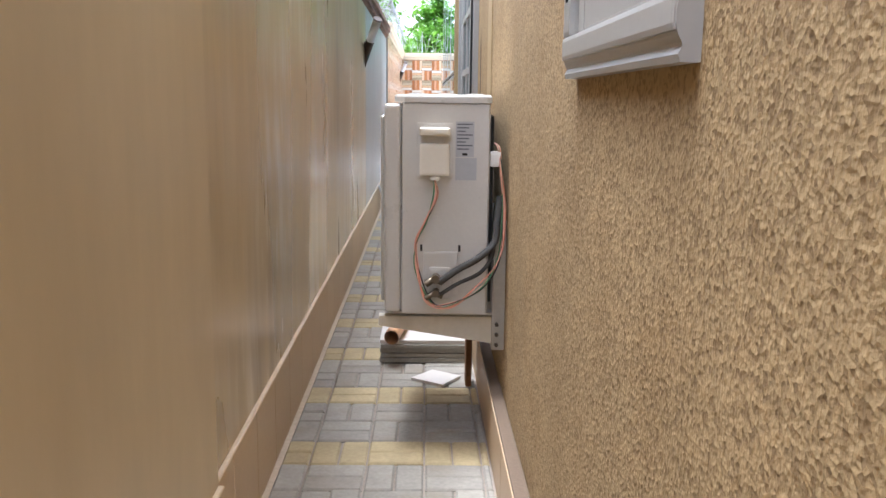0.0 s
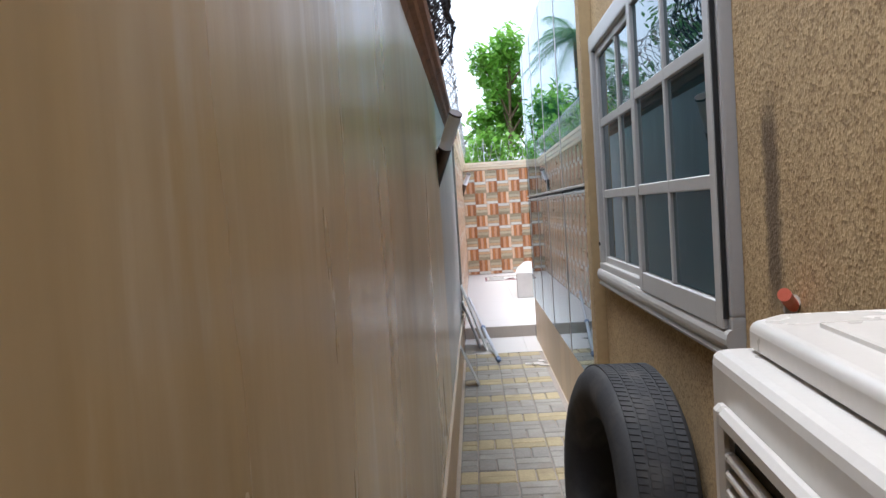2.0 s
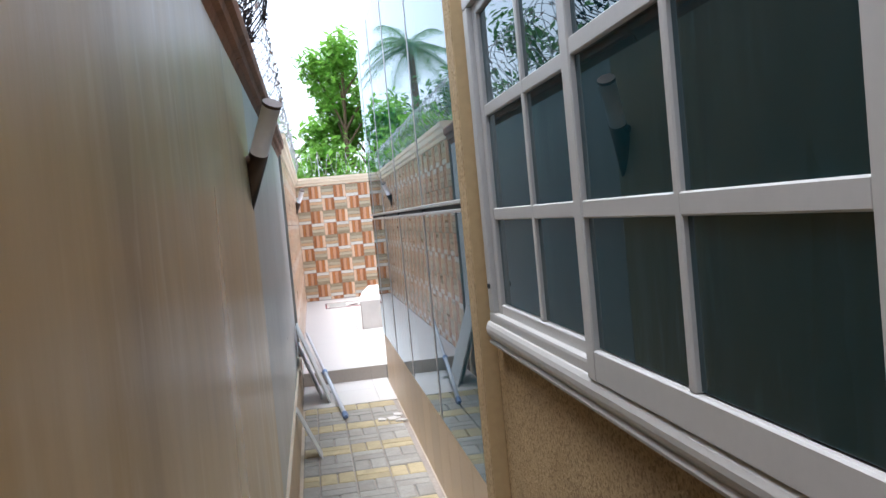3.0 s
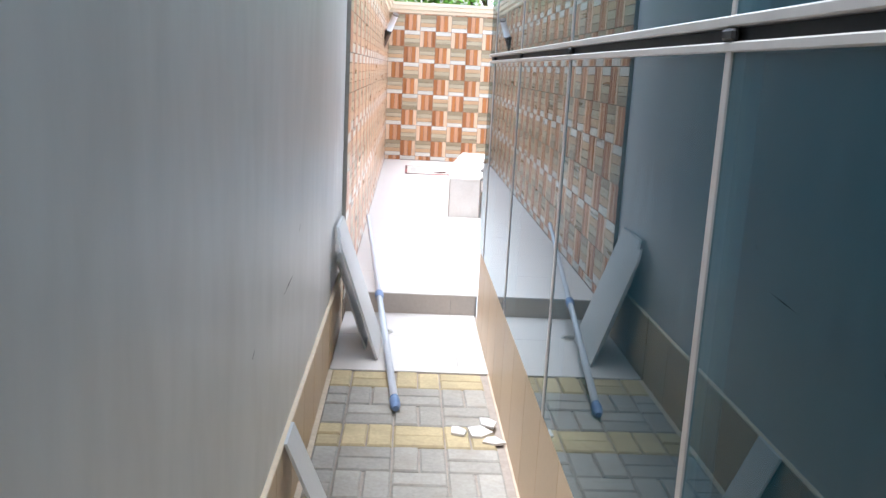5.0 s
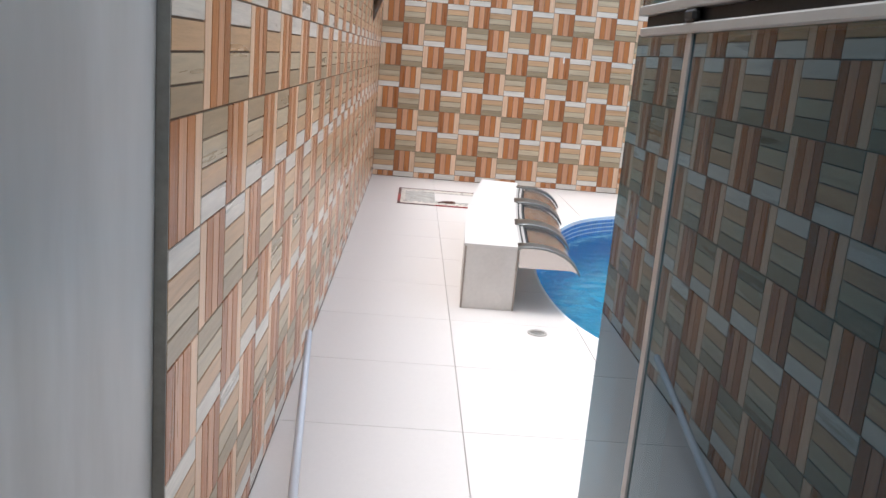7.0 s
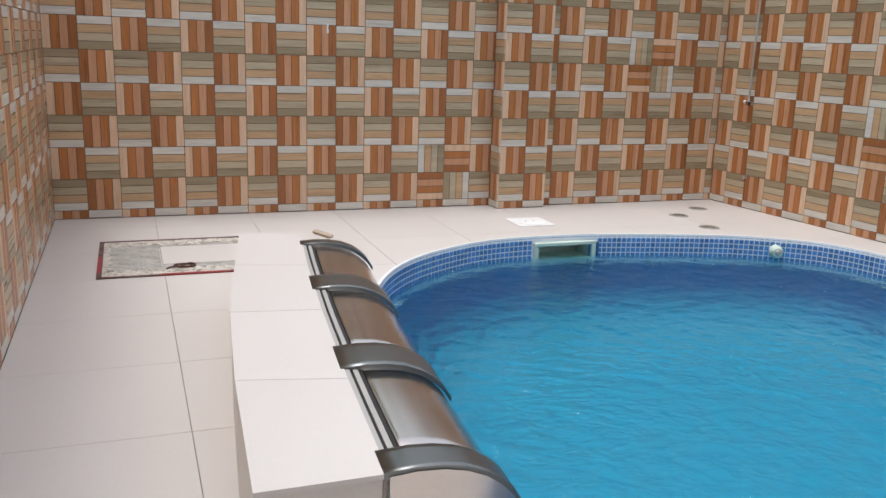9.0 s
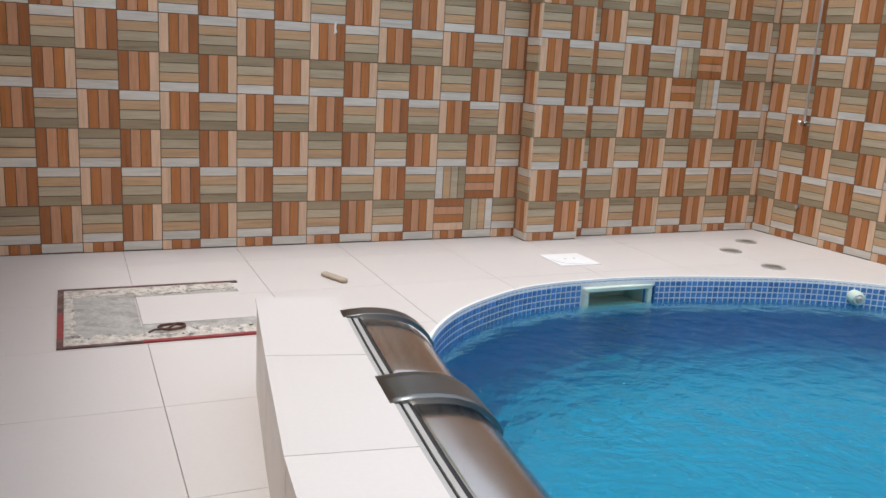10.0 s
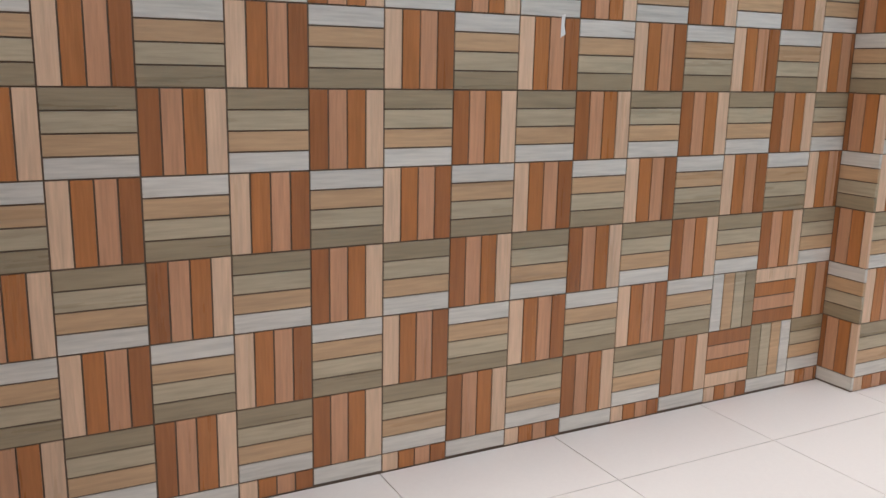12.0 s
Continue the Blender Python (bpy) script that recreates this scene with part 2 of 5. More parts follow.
def box(bm, x0, y0, z0, x1, y1, z1, bevel=0.0, mi=0, seg=1):
    vs = [bm.verts.new(p) for p in ((x0, y0, z0), (x1, y0, z0), (x1, y1, z0), (x0, y1, z0), (x0, y0, z1), (x1, y0, z1), (x1, y1, z1), (x0, y1, z1))]
    fs = [bm.faces.new([vs[i] for i in q]) for q in ((3, 2, 1, 0), (4, 5, 6, 7), (0, 1, 5, 4), (1, 2, 6, 5), (2, 3, 7, 6), (3, 0, 4, 7))]
    for fc in fs:
        fc.material_index = mi
    if bevel:
        es = list({e for fc in fs for e in fc.edges})
        bmesh.ops.bevel(bm, geom=es, offset=bevel, segments=seg, affect="EDGES", profile=0.7)
    return bm


def boxes(*rows, bevel=0.0, seg=1):
    bm = bmesh.new()
    for r in rows:
        box(bm, *r, bevel=bevel, seg=seg)
    return bm


def tube(bm, pts, radius, sides=8, cap=True, mi=0):
    """A tube along points; radius a number or one a point."""
    pts = [Vector(p) for p in pts]
    rings = []
    up = Vector((0.123, 0.31, 0.94)).normalized()
    for i, p in enumerate(pts):
        d = (pts[min(i + 1, len(pts) - 1)] - pts[max(i - 1, 0)]).normalized()
        a = d.cross(up)
        if a.length < 1e-3:
            a = d.cross(Vector((1, 0, 0)))
        a.normalize()
        c = d.cross(a)
        r = radius[i] if isinstance(radius, (list, tuple)) else radius
        rings.append([bm.verts.new(p + (a * math.cos(t) + c * math.sin(t)) * r) for t in (2 * math.pi * k / sides for k in range(sides))])
    for q, w in zip(rings, rings[1:]):
        for k in range(sides):
            fc = bm.faces.new((q[k], q[(k + 1) % sides], w[(k + 1) % sides], w[k]))
            fc.smooth, fc.material_index = True, mi
    if cap:
        bm.faces.new(rings[0]).material_index = mi
        bm.faces.new(rings[-1][::-1]).material_index = mi
    return bm


def smooth_path(ctrl, n=8, closed=False):
    """Catmull-Rom through control points."""
    c = [Vector(p) for p in ctrl]
    out, m = [], len(c)
    for i in range(m if closed else m - 1):
        g = [c[(i + k) % m] if closed else c[min(max(i + k, 0), m - 1)] for k in (-1, 0, 1, 2)]
        for k in range(n):
            t = k / n
            out.append(0.5 * (2 * g[1] + (g[2] - g[0]) * t + (2 * g[0] - 5 * g[1] + 4 * g[2] - g[3]) * t * t + (3 * g[1] - g[0] - 3 * g[2] + g[3]) * t ** 3))
    if not closed:
        out.append(c[-1])
    return out


# ---- plan ----
S, PART = 0.2, 0.055          # wall tile module and the cut course at the floor
PAVE, STEP_Y, LAND_Y = -0.113, 13.24, 12.33
TILE_Y, BACK_Y, PIL_Y, BACK2_Y = 13.04, 20.0, 19.85, 19.92
PIL_X0, PIL_X1, RIGHT_X = 2.965, 3.35, 4.89
SKEW = 0.09
TOP = 1.87
HOUSE_X, GLASS_X, HOUSE_END, GLASS_END = 0.74, 0.69, 8.82, 13.08
PLINTH_Z, RAIL_Z, GLASS_TOP = 0.297, 1.256, 2.6
WATER = -0.14


def pool_outline(n=10):
    return smooth_path([(p[0], p[1], 0) for p in ((1.13, 16.0), (1.2, 17.0), (1.66, 18.28), (2.3, 18.84), (3.0, 18.96), (3.75, 18.84), (4.35, 18.62), (4.72, 18.2),
                        (4.8, 17.2), (4.6, 15.9), (3.9, 15.0), (2.8, 14.55), (1.8, 14.75), (1.3, 15.3))], n, True)


# ---- structure ----
def ground_sheet():
    """Earth all round the plot, open under the house and the pool."""
    bm = bmesh.new()
    inn = [bm.verts.new((x, y, -0.12)) for x, y in ((-0.22, -6.3), (5.9, -6.3), (5.9, 20.2), (-0.22, 20.2))]
    out = [bm.verts.new((x, y, -0.12)) for x, y in ((-400, -400), (400, -400), (400, 400), (-400, 400))]
    for k in range(4):
        bm.faces.new((inn[k], out[k], out[(k + 1) % 4], inn[(k + 1) % 4]))
    bmesh.ops.recalc_face_normals(bm, faces=bm.faces)
    return bm



structure("ground", ground_sheet(), mat("earth", lin(120, 105, 80), 0.95, vary=0.3, scale=0.5, grain=8, bump=0.3), "bare brown earth around the house plot", "ground")
structure("wall_left", boxes((-0.22, -6, -0.4, -0.02, 9.32, 1.8)), PLASTER, "tall beige painted boundary wall with streaks", "wall")
structure("wall_left_grey", boxes((-0.22, 9.324, -0.4, -0.02, TILE_Y, 1.8)), GREY_PAINT, "grey-white painted boundary wall", "wall")
structure("wall_pool_left", boxes((-0.22, TILE_Y + 0.004, -0.4, -0.003, 20.2, TOP)), GROUT, "boundary wall tiled in basket-weave wood planks", "wall")
structure("trim_tile_edge", boxes((-0.0195, TILE_Y + 0.0003, 0.2, -0.0005, TILE_Y + 0.0037, TOP)), CEMENT, "grey edge strip where the wall tiling begins", "trim")
structure("wall_pool_back", boxes((-0.002, 20.003, -0.4, 5.6, 20.2, TOP), (PIL_X0 + 0.003, PIL_Y + 0.003, -0.4, PIL_X1 - 0.003, 20.002, TOP), (PIL_X1 - 0.002, BACK2_Y + 0.003, -0.4, RIGHT_X + 0.4, 20.0025, TOP)), GROUT, "back wall tiled in basket-weave wood planks", "wall")
bm = bmesh.new()
rx = lambda y: RIGHT_X + 0.003 + SKEW * (19.92 - y)
q = [bm.verts.new(p) for z in (-0.4, TOP) for p in ((rx(19.9), 19.9, z), (rx(19.9) + 0.2, 19.9, z), (rx(12) + 0.2, 12, z), (rx(12), 12, z))]
for ids in ((3, 2, 1, 0), (4, 5, 6, 7), (0, 1, 5, 4), (1, 2, 6, 5), (2, 3, 7, 6), (3, 0, 4, 7)):
    bm.faces.new([q[i] for i in ids])
bmesh.ops.recalc_face_normals(bm, faces=bm.faces)
structure("wall_pool_right", bm, GROUT, "side wall tiled in basket-weave wood planks", "wall")
H2 = HOUSE_X + 0.2
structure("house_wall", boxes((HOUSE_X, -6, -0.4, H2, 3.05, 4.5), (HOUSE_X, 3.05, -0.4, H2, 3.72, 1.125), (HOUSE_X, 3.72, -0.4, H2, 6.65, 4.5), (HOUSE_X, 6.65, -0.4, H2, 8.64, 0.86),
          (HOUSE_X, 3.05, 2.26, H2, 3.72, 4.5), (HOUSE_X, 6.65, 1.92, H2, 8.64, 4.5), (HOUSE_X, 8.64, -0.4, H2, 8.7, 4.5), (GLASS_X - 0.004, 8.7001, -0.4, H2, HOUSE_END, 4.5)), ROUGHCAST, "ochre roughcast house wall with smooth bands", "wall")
# unseen room shell added behind the windows, coloured dark so the panes stay dim
structure("house_inner_wall", boxes((2.2, -6, -0.4, 2.3, HOUSE_END, 3.0), (H2, -6, -0.4, 2.2, -5.9, 3.0), (H2, 4.6, -0.4, 2.2, 4.7, 3.0), (H2, HOUSE_END - 0.1, -0.4, 2.2, HOUSE_END, 3.0)), ROOM_SHADE, "added inner walls of the house, coloured dark for shade", "wall")
structure("house_ceiling", boxes((H2, -6, 2.9, 2.2, HOUSE_END - 0.1, 3.0)), ROOM_SHADE, "added ceiling inside the house, coloured dark for shade", "ceiling")
structure("house_floor", boxes((H2, -6, -0.4, 2.2, HOUSE_END - 0.1, -0.02)), ROOM_SHADE, "added floor inside the house, coloured dark for shade", "floor")
structure("glass_room_wall", boxes((1.67, HOUSE_END, -0.4, 2.1, GLASS_END, GLASS_TOP), (GLASS_X + 0.06, HOUSE_END + 0.001, PLINTH_Z + 0.001, 1.67, HOUSE_END + 0.05, GLASS_TOP)), CEMENT, "dim back wall of the glazed room", "wall")
structure("trim_mortar_courses", boxes(*[(1.655, HOUSE_END + 0.051, 0.1 + 0.2 * k, 1.6695, GLASS_END - 0.051, 0.135 + 0.2 * k) for k in range(12)], *[(1.65, y, 0.001, 1.6545, y + 0.09, GLASS_TOP - 0.061) for y in (10.2, 12.3)]), CREAM, "pale mortar courses on the block wall behind the glazing", "wall")
structure("glass_room_end", boxes((GLASS_X + 0.03, GLASS_END - 0.05, -0.4, 5.7, GLASS_END, GLASS_TOP)), GREY_PAINT, "plain house wall beside the pool", "wall")
# ceiling and floor added to close the glazed room, shade in their colour
structure("glass_room_ceiling", boxes((GLASS_X + 0.06, HOUSE_END + 0.05, GLASS_TOP - 0.06, 1.67, GLASS_END - 0.05, GLASS_TOP)), ROOM_SHADE, "added ceiling of the glazed room, coloured dark for shade", "ceiling")
structure("glass_room_floor", boxes((GLASS_X + 0.06, HOUSE_END + 0.05, -0.4, 1.67, GLASS_END - 0.05, 0.0)), ROOM_SHADE, "added floor of the glazed room, coloured dark for shade", "floor")
structure("glazing_plinth", boxes((GLASS_X + 0.022, HOUSE_END + 0.001, -0.4, GLASS_X + 0.06, GLASS_END - 0.001, PLINTH_Z)), GROUT, "low plinth under the glazing", "wall")
structure("pilaster_left", boxes((-0.0195, -6, PAVE, 0.0, 4.04, 1.8)), mat("pale_beige_paint", lin(198, 181, 149), 0.42, vary=0.07, scale=1.2, grain=14, bump=0.1, dist=0.01, stretch=(1, 1, 0.25), dirt_sheen=(lin(160, 142, 116), 0.3, 1.5)), "paler beige projecting wall pier", "wall")
structure("wall_end", boxes((-0.22, -6.3, -0.4, H2, -6.001, 2.4)), PLASTER, "beige wall closing the passage", "wall")
structure("pavement_bed", boxes((-0.019, -6, -0.39, HOUSE_X - 0.001, LAND_Y, PAVE - 0.01)), JOINT, "sandy joints under the paving", "pavement")
structure("landing_bed", boxes((-0.019, LAND_Y + 0.001, -0.39, HOUSE_X - 0.001, STEP_Y, PAVE - 0.006)), JOINT, "bed under the landing tiles", "floor")
# deck with the pool cut out
outline = pool_outline()
bm = bmesh.new()
inner = [bm.verts.new((p.x, p.y, -0.008)) for p in outline]
frame_pts = []
cx, cy = 3.0, 16.75
def to_edge(p):
    d = Vector((p.x - cx, p.y - cy, 0))
    ts = []
    for lim, c, v in ((-0.01, cx, d.x), (5.5, cx, d.x), (STEP_Y, cy, d.y), (20.0, cy, d.y)):
        if abs(v) > 1e-9 and (lim - c) / v > 0:
            ts.append((lim - c) / v)
    t = min(ts)
    return (cx + d.x * t, cy + d.y * t, -0.008)
outer = [bm.verts.new(to_edge(p)) for p in outline]
for i in range(len(outline)):
    k = (i + 1) % len(outline)
    bm.faces.new((inner[i], outer[i], outer[k], inner[k]))
for x, y in ((-0.01, 20.0), (5.5, 20.0), (5.5, STEP_Y), (-0.01, STEP_Y)):
    c = bm.verts.new((x, y, -0.008))
    ds = sorted(range(len(outer)), key=lambda i: (outer[i].co - c.co).length)
    i = next(a for a in range(len(outer)) if len({0 if abs(outer[a].co.x - x) < 1e-4 else 1, 0 if abs(outer[(a + 1) % len(outer)].co.x - x) < 1e-4 else 1}) == 2 and min((outer[a].co - c.co).length, (outer[(a + 1) % len(outer)].co - c.co).length) < 1.2)
    bm.faces.new((outer[i], c, outer[(i + 1) % len(outer)]))
bmesh.ops.recalc_face_normals(bm, faces=bm.faces)
if bm.faces[0].normal.z < 0:
    bmesh.ops.reverse_faces(bm, faces=bm.faces)
deck = structure("pool_deck", bm, JOINT, "pool deck of large cream tiles", "floor")
structure("step_riser", boxes((-0.012, STEP_Y, -0.4, GLASS_X + 0.02, STEP_Y + 0.012, -0.0085)), CEMENT, "low tiled riser up to the pool deck", "step")
# basin
bm = bmesh.new()
rows = []
for z, k in ((0.0, 1.0), (-0.04, 1.0), (-0.18, 1.0), (-0.5, 1.0), (-1.0, 0.97), (-1.15, 0.9)):
    rows.append([bm.verts.new((cx + (p.x - cx) * k, cy + (p.y - cy) * k, z)) for p in outline])
for band, (a, b) in enumerate(zip(rows, rows[1:])):
    for i in range(len(a)):
        if band == 1 and abs(a[i].co.x + a[(i + 1) % len(a)].co.x - 6.1) < 0.38 and a[i].co.y > 18:
            continue  # the mouth of the skimmer
        fc = bm.faces.new((a[i], a[(i + 1) % len(a)], b[(i + 1) % len(a)], b[i]))
        fc.smooth = True
bm.faces.new(rows[-1])
bmesh.ops.recalc_face_normals(bm, faces=bm.faces)
bmesh.ops.reverse_faces(bm, faces=bm.faces)
POOL_BLUE = mat("pool_liner", lin(26, 148, 178), 0.5, vary=0.08, scale=1.5, grain=20, bump=0.1)
POOL_WALL = mat("pool_wall_mosaic", lin(30, 108, 160), 0.5, vary=0.1, scale=2, grain=30, bump=0.1)
for fc in bm.faces:
    if abs(fc.normal.z) < 0.5:
        fc.material_index = 1
structure("pool_basin", bm, [POOL_BLUE, POOL_WALL], "blue mosaic swimming pool basin", "pool")
bm = bmesh.new()
bm.faces.new([bm.verts.new((p.x, p.y, WATER)) for p in outline])
bmesh.ops.recalc_face_normals(bm, faces=bm.faces)
if bm.faces[:][0].normal.z < 0:
    bmesh.ops.reverse_faces(bm, faces=bm.faces)
WATER_M = bpy.data.materials.new("water")
WATER_M.use_nodes = True
wb = WATER_M.node_tree.nodes["Principled BSDF"]
wb.inputs["Base Color"].default_value, wb.inputs["Roughness"].default_value, wb.inputs["IOR"].default_value, wb.inputs["Transmission Weight"].default_value = (0.42, 0.8, 0.88, 1), 0.02, 1.33, 1.0
wnz, wbp, wco = (WATER_M.node_tree.nodes.new(n) for n in ("ShaderNodeTexNoise", "ShaderNodeBump", "ShaderNodeTexCoord"))
wnz.inputs["Scale"].default_value, wnz.inputs["Detail"].default_value = 9, 6
wbp.inputs["Strength"].default_value, wbp.inputs["Distance"].default_value = 1.0, 0.06
WATER_M.node_tree.links.new(wco.outputs["Object"], wnz.inputs[0])
WATER_M.node_tree.links.new(wnz.outputs[0], wbp.inputs["Height"])
WATER_M.node_tree.links.new(wbp.outputs[0], wb.inputs["Normal"])
water = structure("water", bm, WATER_M, "clear blue rippled pool water", "water")
water.visible_shadow = False

# ---- glazing of the glass room ----
MULL = [12.82, 11.87, 10.9, 9.83]
glazing = thing("glazing", "tall mirror-blue glazing in slim aluminium frames", "window", (GLASS_X, 0, 0), kind="structure")
edges = [GLASS_END] + MULL + [HOUSE_END]
for a, b in zip(edges, edges[1:]):
    for z0, z1 in ((PLINTH_Z + 0.002, RAIL_Z - 0.018), (RAIL_Z + 0.018, GLASS_TOP)):
        part("pane", boxes((0, b + 0.002, z0, 0.008, a - 0.002, z1)), BLUE_GLASS, glazing).visible_shadow = False
for y in MULL:
    for z0, z1 in ((PLINTH_Z + 0.003, RAIL_Z - 0.017), (RAIL_Z + 0.017, GLASS_TOP)):
        w = 0.006 if z0 > 1 else 0.01
        part("mullion", boxes((-0.003, y - w, z0, 0.035, y + w, z1), bevel=0.001), ALU_GREY, glazing)
part("lower_rail", boxes((-0.006, HOUSE_END, RAIL_Z - 0.021, 0.03, GLASS_END - 0.03, RAIL_Z - 0.0085), bevel=0.002), ALU, glazing)
part("upper_rail", boxes((-0.006, HOUSE_END, RAIL_Z + 0.009, 0.03, GLASS_END - 0.01, RAIL_Z + 0.023), bevel=0.002), ALU, glazing)
part("gasket", boxes((0.006, HOUSE_END, RAIL_Z - 0.0083, 0.028, GLASS_END - 0.02, RAIL_Z + 0.0083)), BLACK, glazing, "dark gap between the rails")
for y in MULL:
    part("bracket", boxes((-0.008, y - 0.02, RAIL_Z - 0.008, 0.004, y + 0.02, RAIL_Z + 0.008), bevel=0.004), BLACK, glazing)


# ---- copings, bands, skirtings ----
def profile_run(name, prof, p0, p1, out, material, label, cat="trim"):
    """A moulding: a profile of (outward, up) swept between two points."""
    bm = bmesh.new()
    o = Vector(out)
    ends = [[bm.verts.new(Vector(p) + o * u + Vector((0, 0, v))) for u, v in prof] for p in (p0, p1)]
    n = len(prof)
    for i in range(n):
        bm.faces.new((ends[0][i], ends[0][(i + 1) % n], ends[1][(i + 1) % n], ends[1][i]))
    bm.faces.new(ends[0]), bm.faces.new(ends[1][::-1])
    bmesh.ops.recalc_face_normals(bm, faces=bm.faces)
    return structure(name, bm, material, label, cat)


BROWN_PROF = ((-0.25, 0), (0.0, 0), (0.012, 0.03), (0.03, 0.035), (0.034, 0.07), (0.052, 0.08), (0.056, 0.125), (0.03, 0.15), (-0.25, 0.15))
CREAM_PROF = ((-0.25, 0), (0.0, 0), (0.006, 0.03), (0.03, 0.045), (0.034, 0.085), (0.05, 0.095), (0.052, 0.13), (-0.25, 0.14))
y = -6.0
random.seed(4)
while y < 13.0:
    ln = min(1.02 + random.random() * 0.1, 13.04 - y)
    profile_run("trim_coping", BROWN_PROF, (-0.02, y + 0.004, 1.8), (-0.02, y + ln - 0.004, 1.8 + random.uniform(-0.004, 0.004)), (1, 0, 0), BROWN_CEM, "weathered brown cement coping on the wall")
    y += ln
profile_run("trim_coping_cream", CREAM_PROF, (0, TILE_Y + 0.004, TOP), (0, 19.93, TOP), (1, 0, 0), CREAM, "cream moulded coping on the tiled wall")
profile_run("trim_coping_cream", CREAM_PROF, (-0.2, 20, TOP), (RIGHT_X + 0.3, 20, TOP + 0.001), (0, -1, 0), CREAM, "cream moulded coping on the back wall")
profile_run("trim_coping_cream", CREAM_PROF, (RIGHT_X, 19.86, TOP), (RIGHT_X + SKEW * 7.9, 12, TOP), (-1, 0, 0), CREAM, "cream moulded coping on the side wall")
structure("trim_band", boxes((HOUSE_X - 0.004, 5.72, PAVE, HOUSE_X - 0.001, 5.94, 4.5), bevel=0.003), SMOOTH, "smooth painted vertical band on the wall", "trim")
structure("trim_band_end", boxes((GLASS_X - 0.002, 8.692, PAVE, HOUSE_X - 0.001, 8.6995, 4.5)), SMOOTH, "smooth painted return of the house wall", "trim")


def skirting(name, x0, x1, y0, y1, z1, step, cap, label):
    base = thing(name, label, "skirting", (0, 0, 0), kind="structure")
    y = y1
    while y > y0:
        a = max(y - step, y0)
        part("tile", boxes((x0, a + 0.0015, PAVE - 0.008, x1, y - 0.0015, z1), bevel=0.0015), SKIRT, base)
        y = a
    if cap:
        # house cap takes dark grout, colour lowered against the sunlight on it
        part("cap", boxes((x0 - 0.002 if x0 < 0.5 else x0 + 0.003, y0, z1 + 0.0005, x1 + 0.003 if x0 < 0.5 else x1 - 0.001, y1, z1 + 0.009), bevel=0.003), GROUT if x0 > 0.5 else CREAM, base, "rough mortar line, cream on the left, toned down on the house side")
    return base


skirting("baseboard_left", -0.0195, -0.008, 4.05, LAND_Y, 0.165, 0.3, True, "beige tile skirting along the boundary wall")
skirting("baseboard_landing", -0.0195, -0.006, LAND_Y + 0.004, 13.23, 0.165, 0.3, True, "beige tile skirting beside the landing")
skirting("baseboard_pier", 0.0005, 0.011, -3, 4.04, 0.165, 0.3, True, "beige tile skirting along the pier")
skirting("baseboard_house", HOUSE_X - 0.045, HOUSE_X - 0.0005, -3, 8.69, 0.08, 0.6, True, "beige tile skirting along the house")
skirting("baseboard_glazing", GLASS_X + 0.008, GLASS_X + 0.0215, HOUSE_END + 0.002, GLASS_END, PLINTH_Z - 0.002, 0.3, False, "beige tile plinth under the glazing")


# ---- windows of the house ----
def sash(parent, y0, y1, z0, z1, x, cols, rows, stile=0.05, bar=0.022, bottom=0.09, glass=WIN_GLASS, skew=0.0):
    """A sliding sash: stiles, rails, bars and panes."""
    s = part("sash", boxes((x - 0.015, y0, z0, x + 0.015, y0 + stile, z1), (x - 0.015, y1 - stile, z0, x + 0.015, y1, z1), (x - 0.0145, y0 + stile, z0, x + 0.0145, y1 - stile, z0 + bottom),
             (x - 0.0145, y0 + stile, z1 - stile, x + 0.0145, y1 - stile, z1), bevel=0.003), ALU, parent)
    ys = [y0 + stile + (y1 - y0 - 2 * stile) * i / cols for i in range(cols + 1)]
    for yy in ys[1:-1]:
        part("bar", boxes((x - 0.013, yy - bar / 2, z0 + bottom, x + 0.013, yy + bar / 2, z1 - stile), bevel=0.003), ALU, s)
    for zz in rows:
        part("bar", boxes((x - 0.0125, y0 + stile, zz - bar * 0.8, x + 0.0125, y1 - stile, zz + bar * 0.8), bevel=0.003), ALU, s)
    zs = [z0 + bottom] + list(rows) + [z1 - stile]
    for a, b in zip(ys, ys[1:]):
        for c, d in zip(zs, zs[1:]):
            p = part("pane", boxes((x - 0.003, a + 0.004, c + 0.004, x + 0.003, b - 0.004, d - 0.004)), glass, s)
    return s


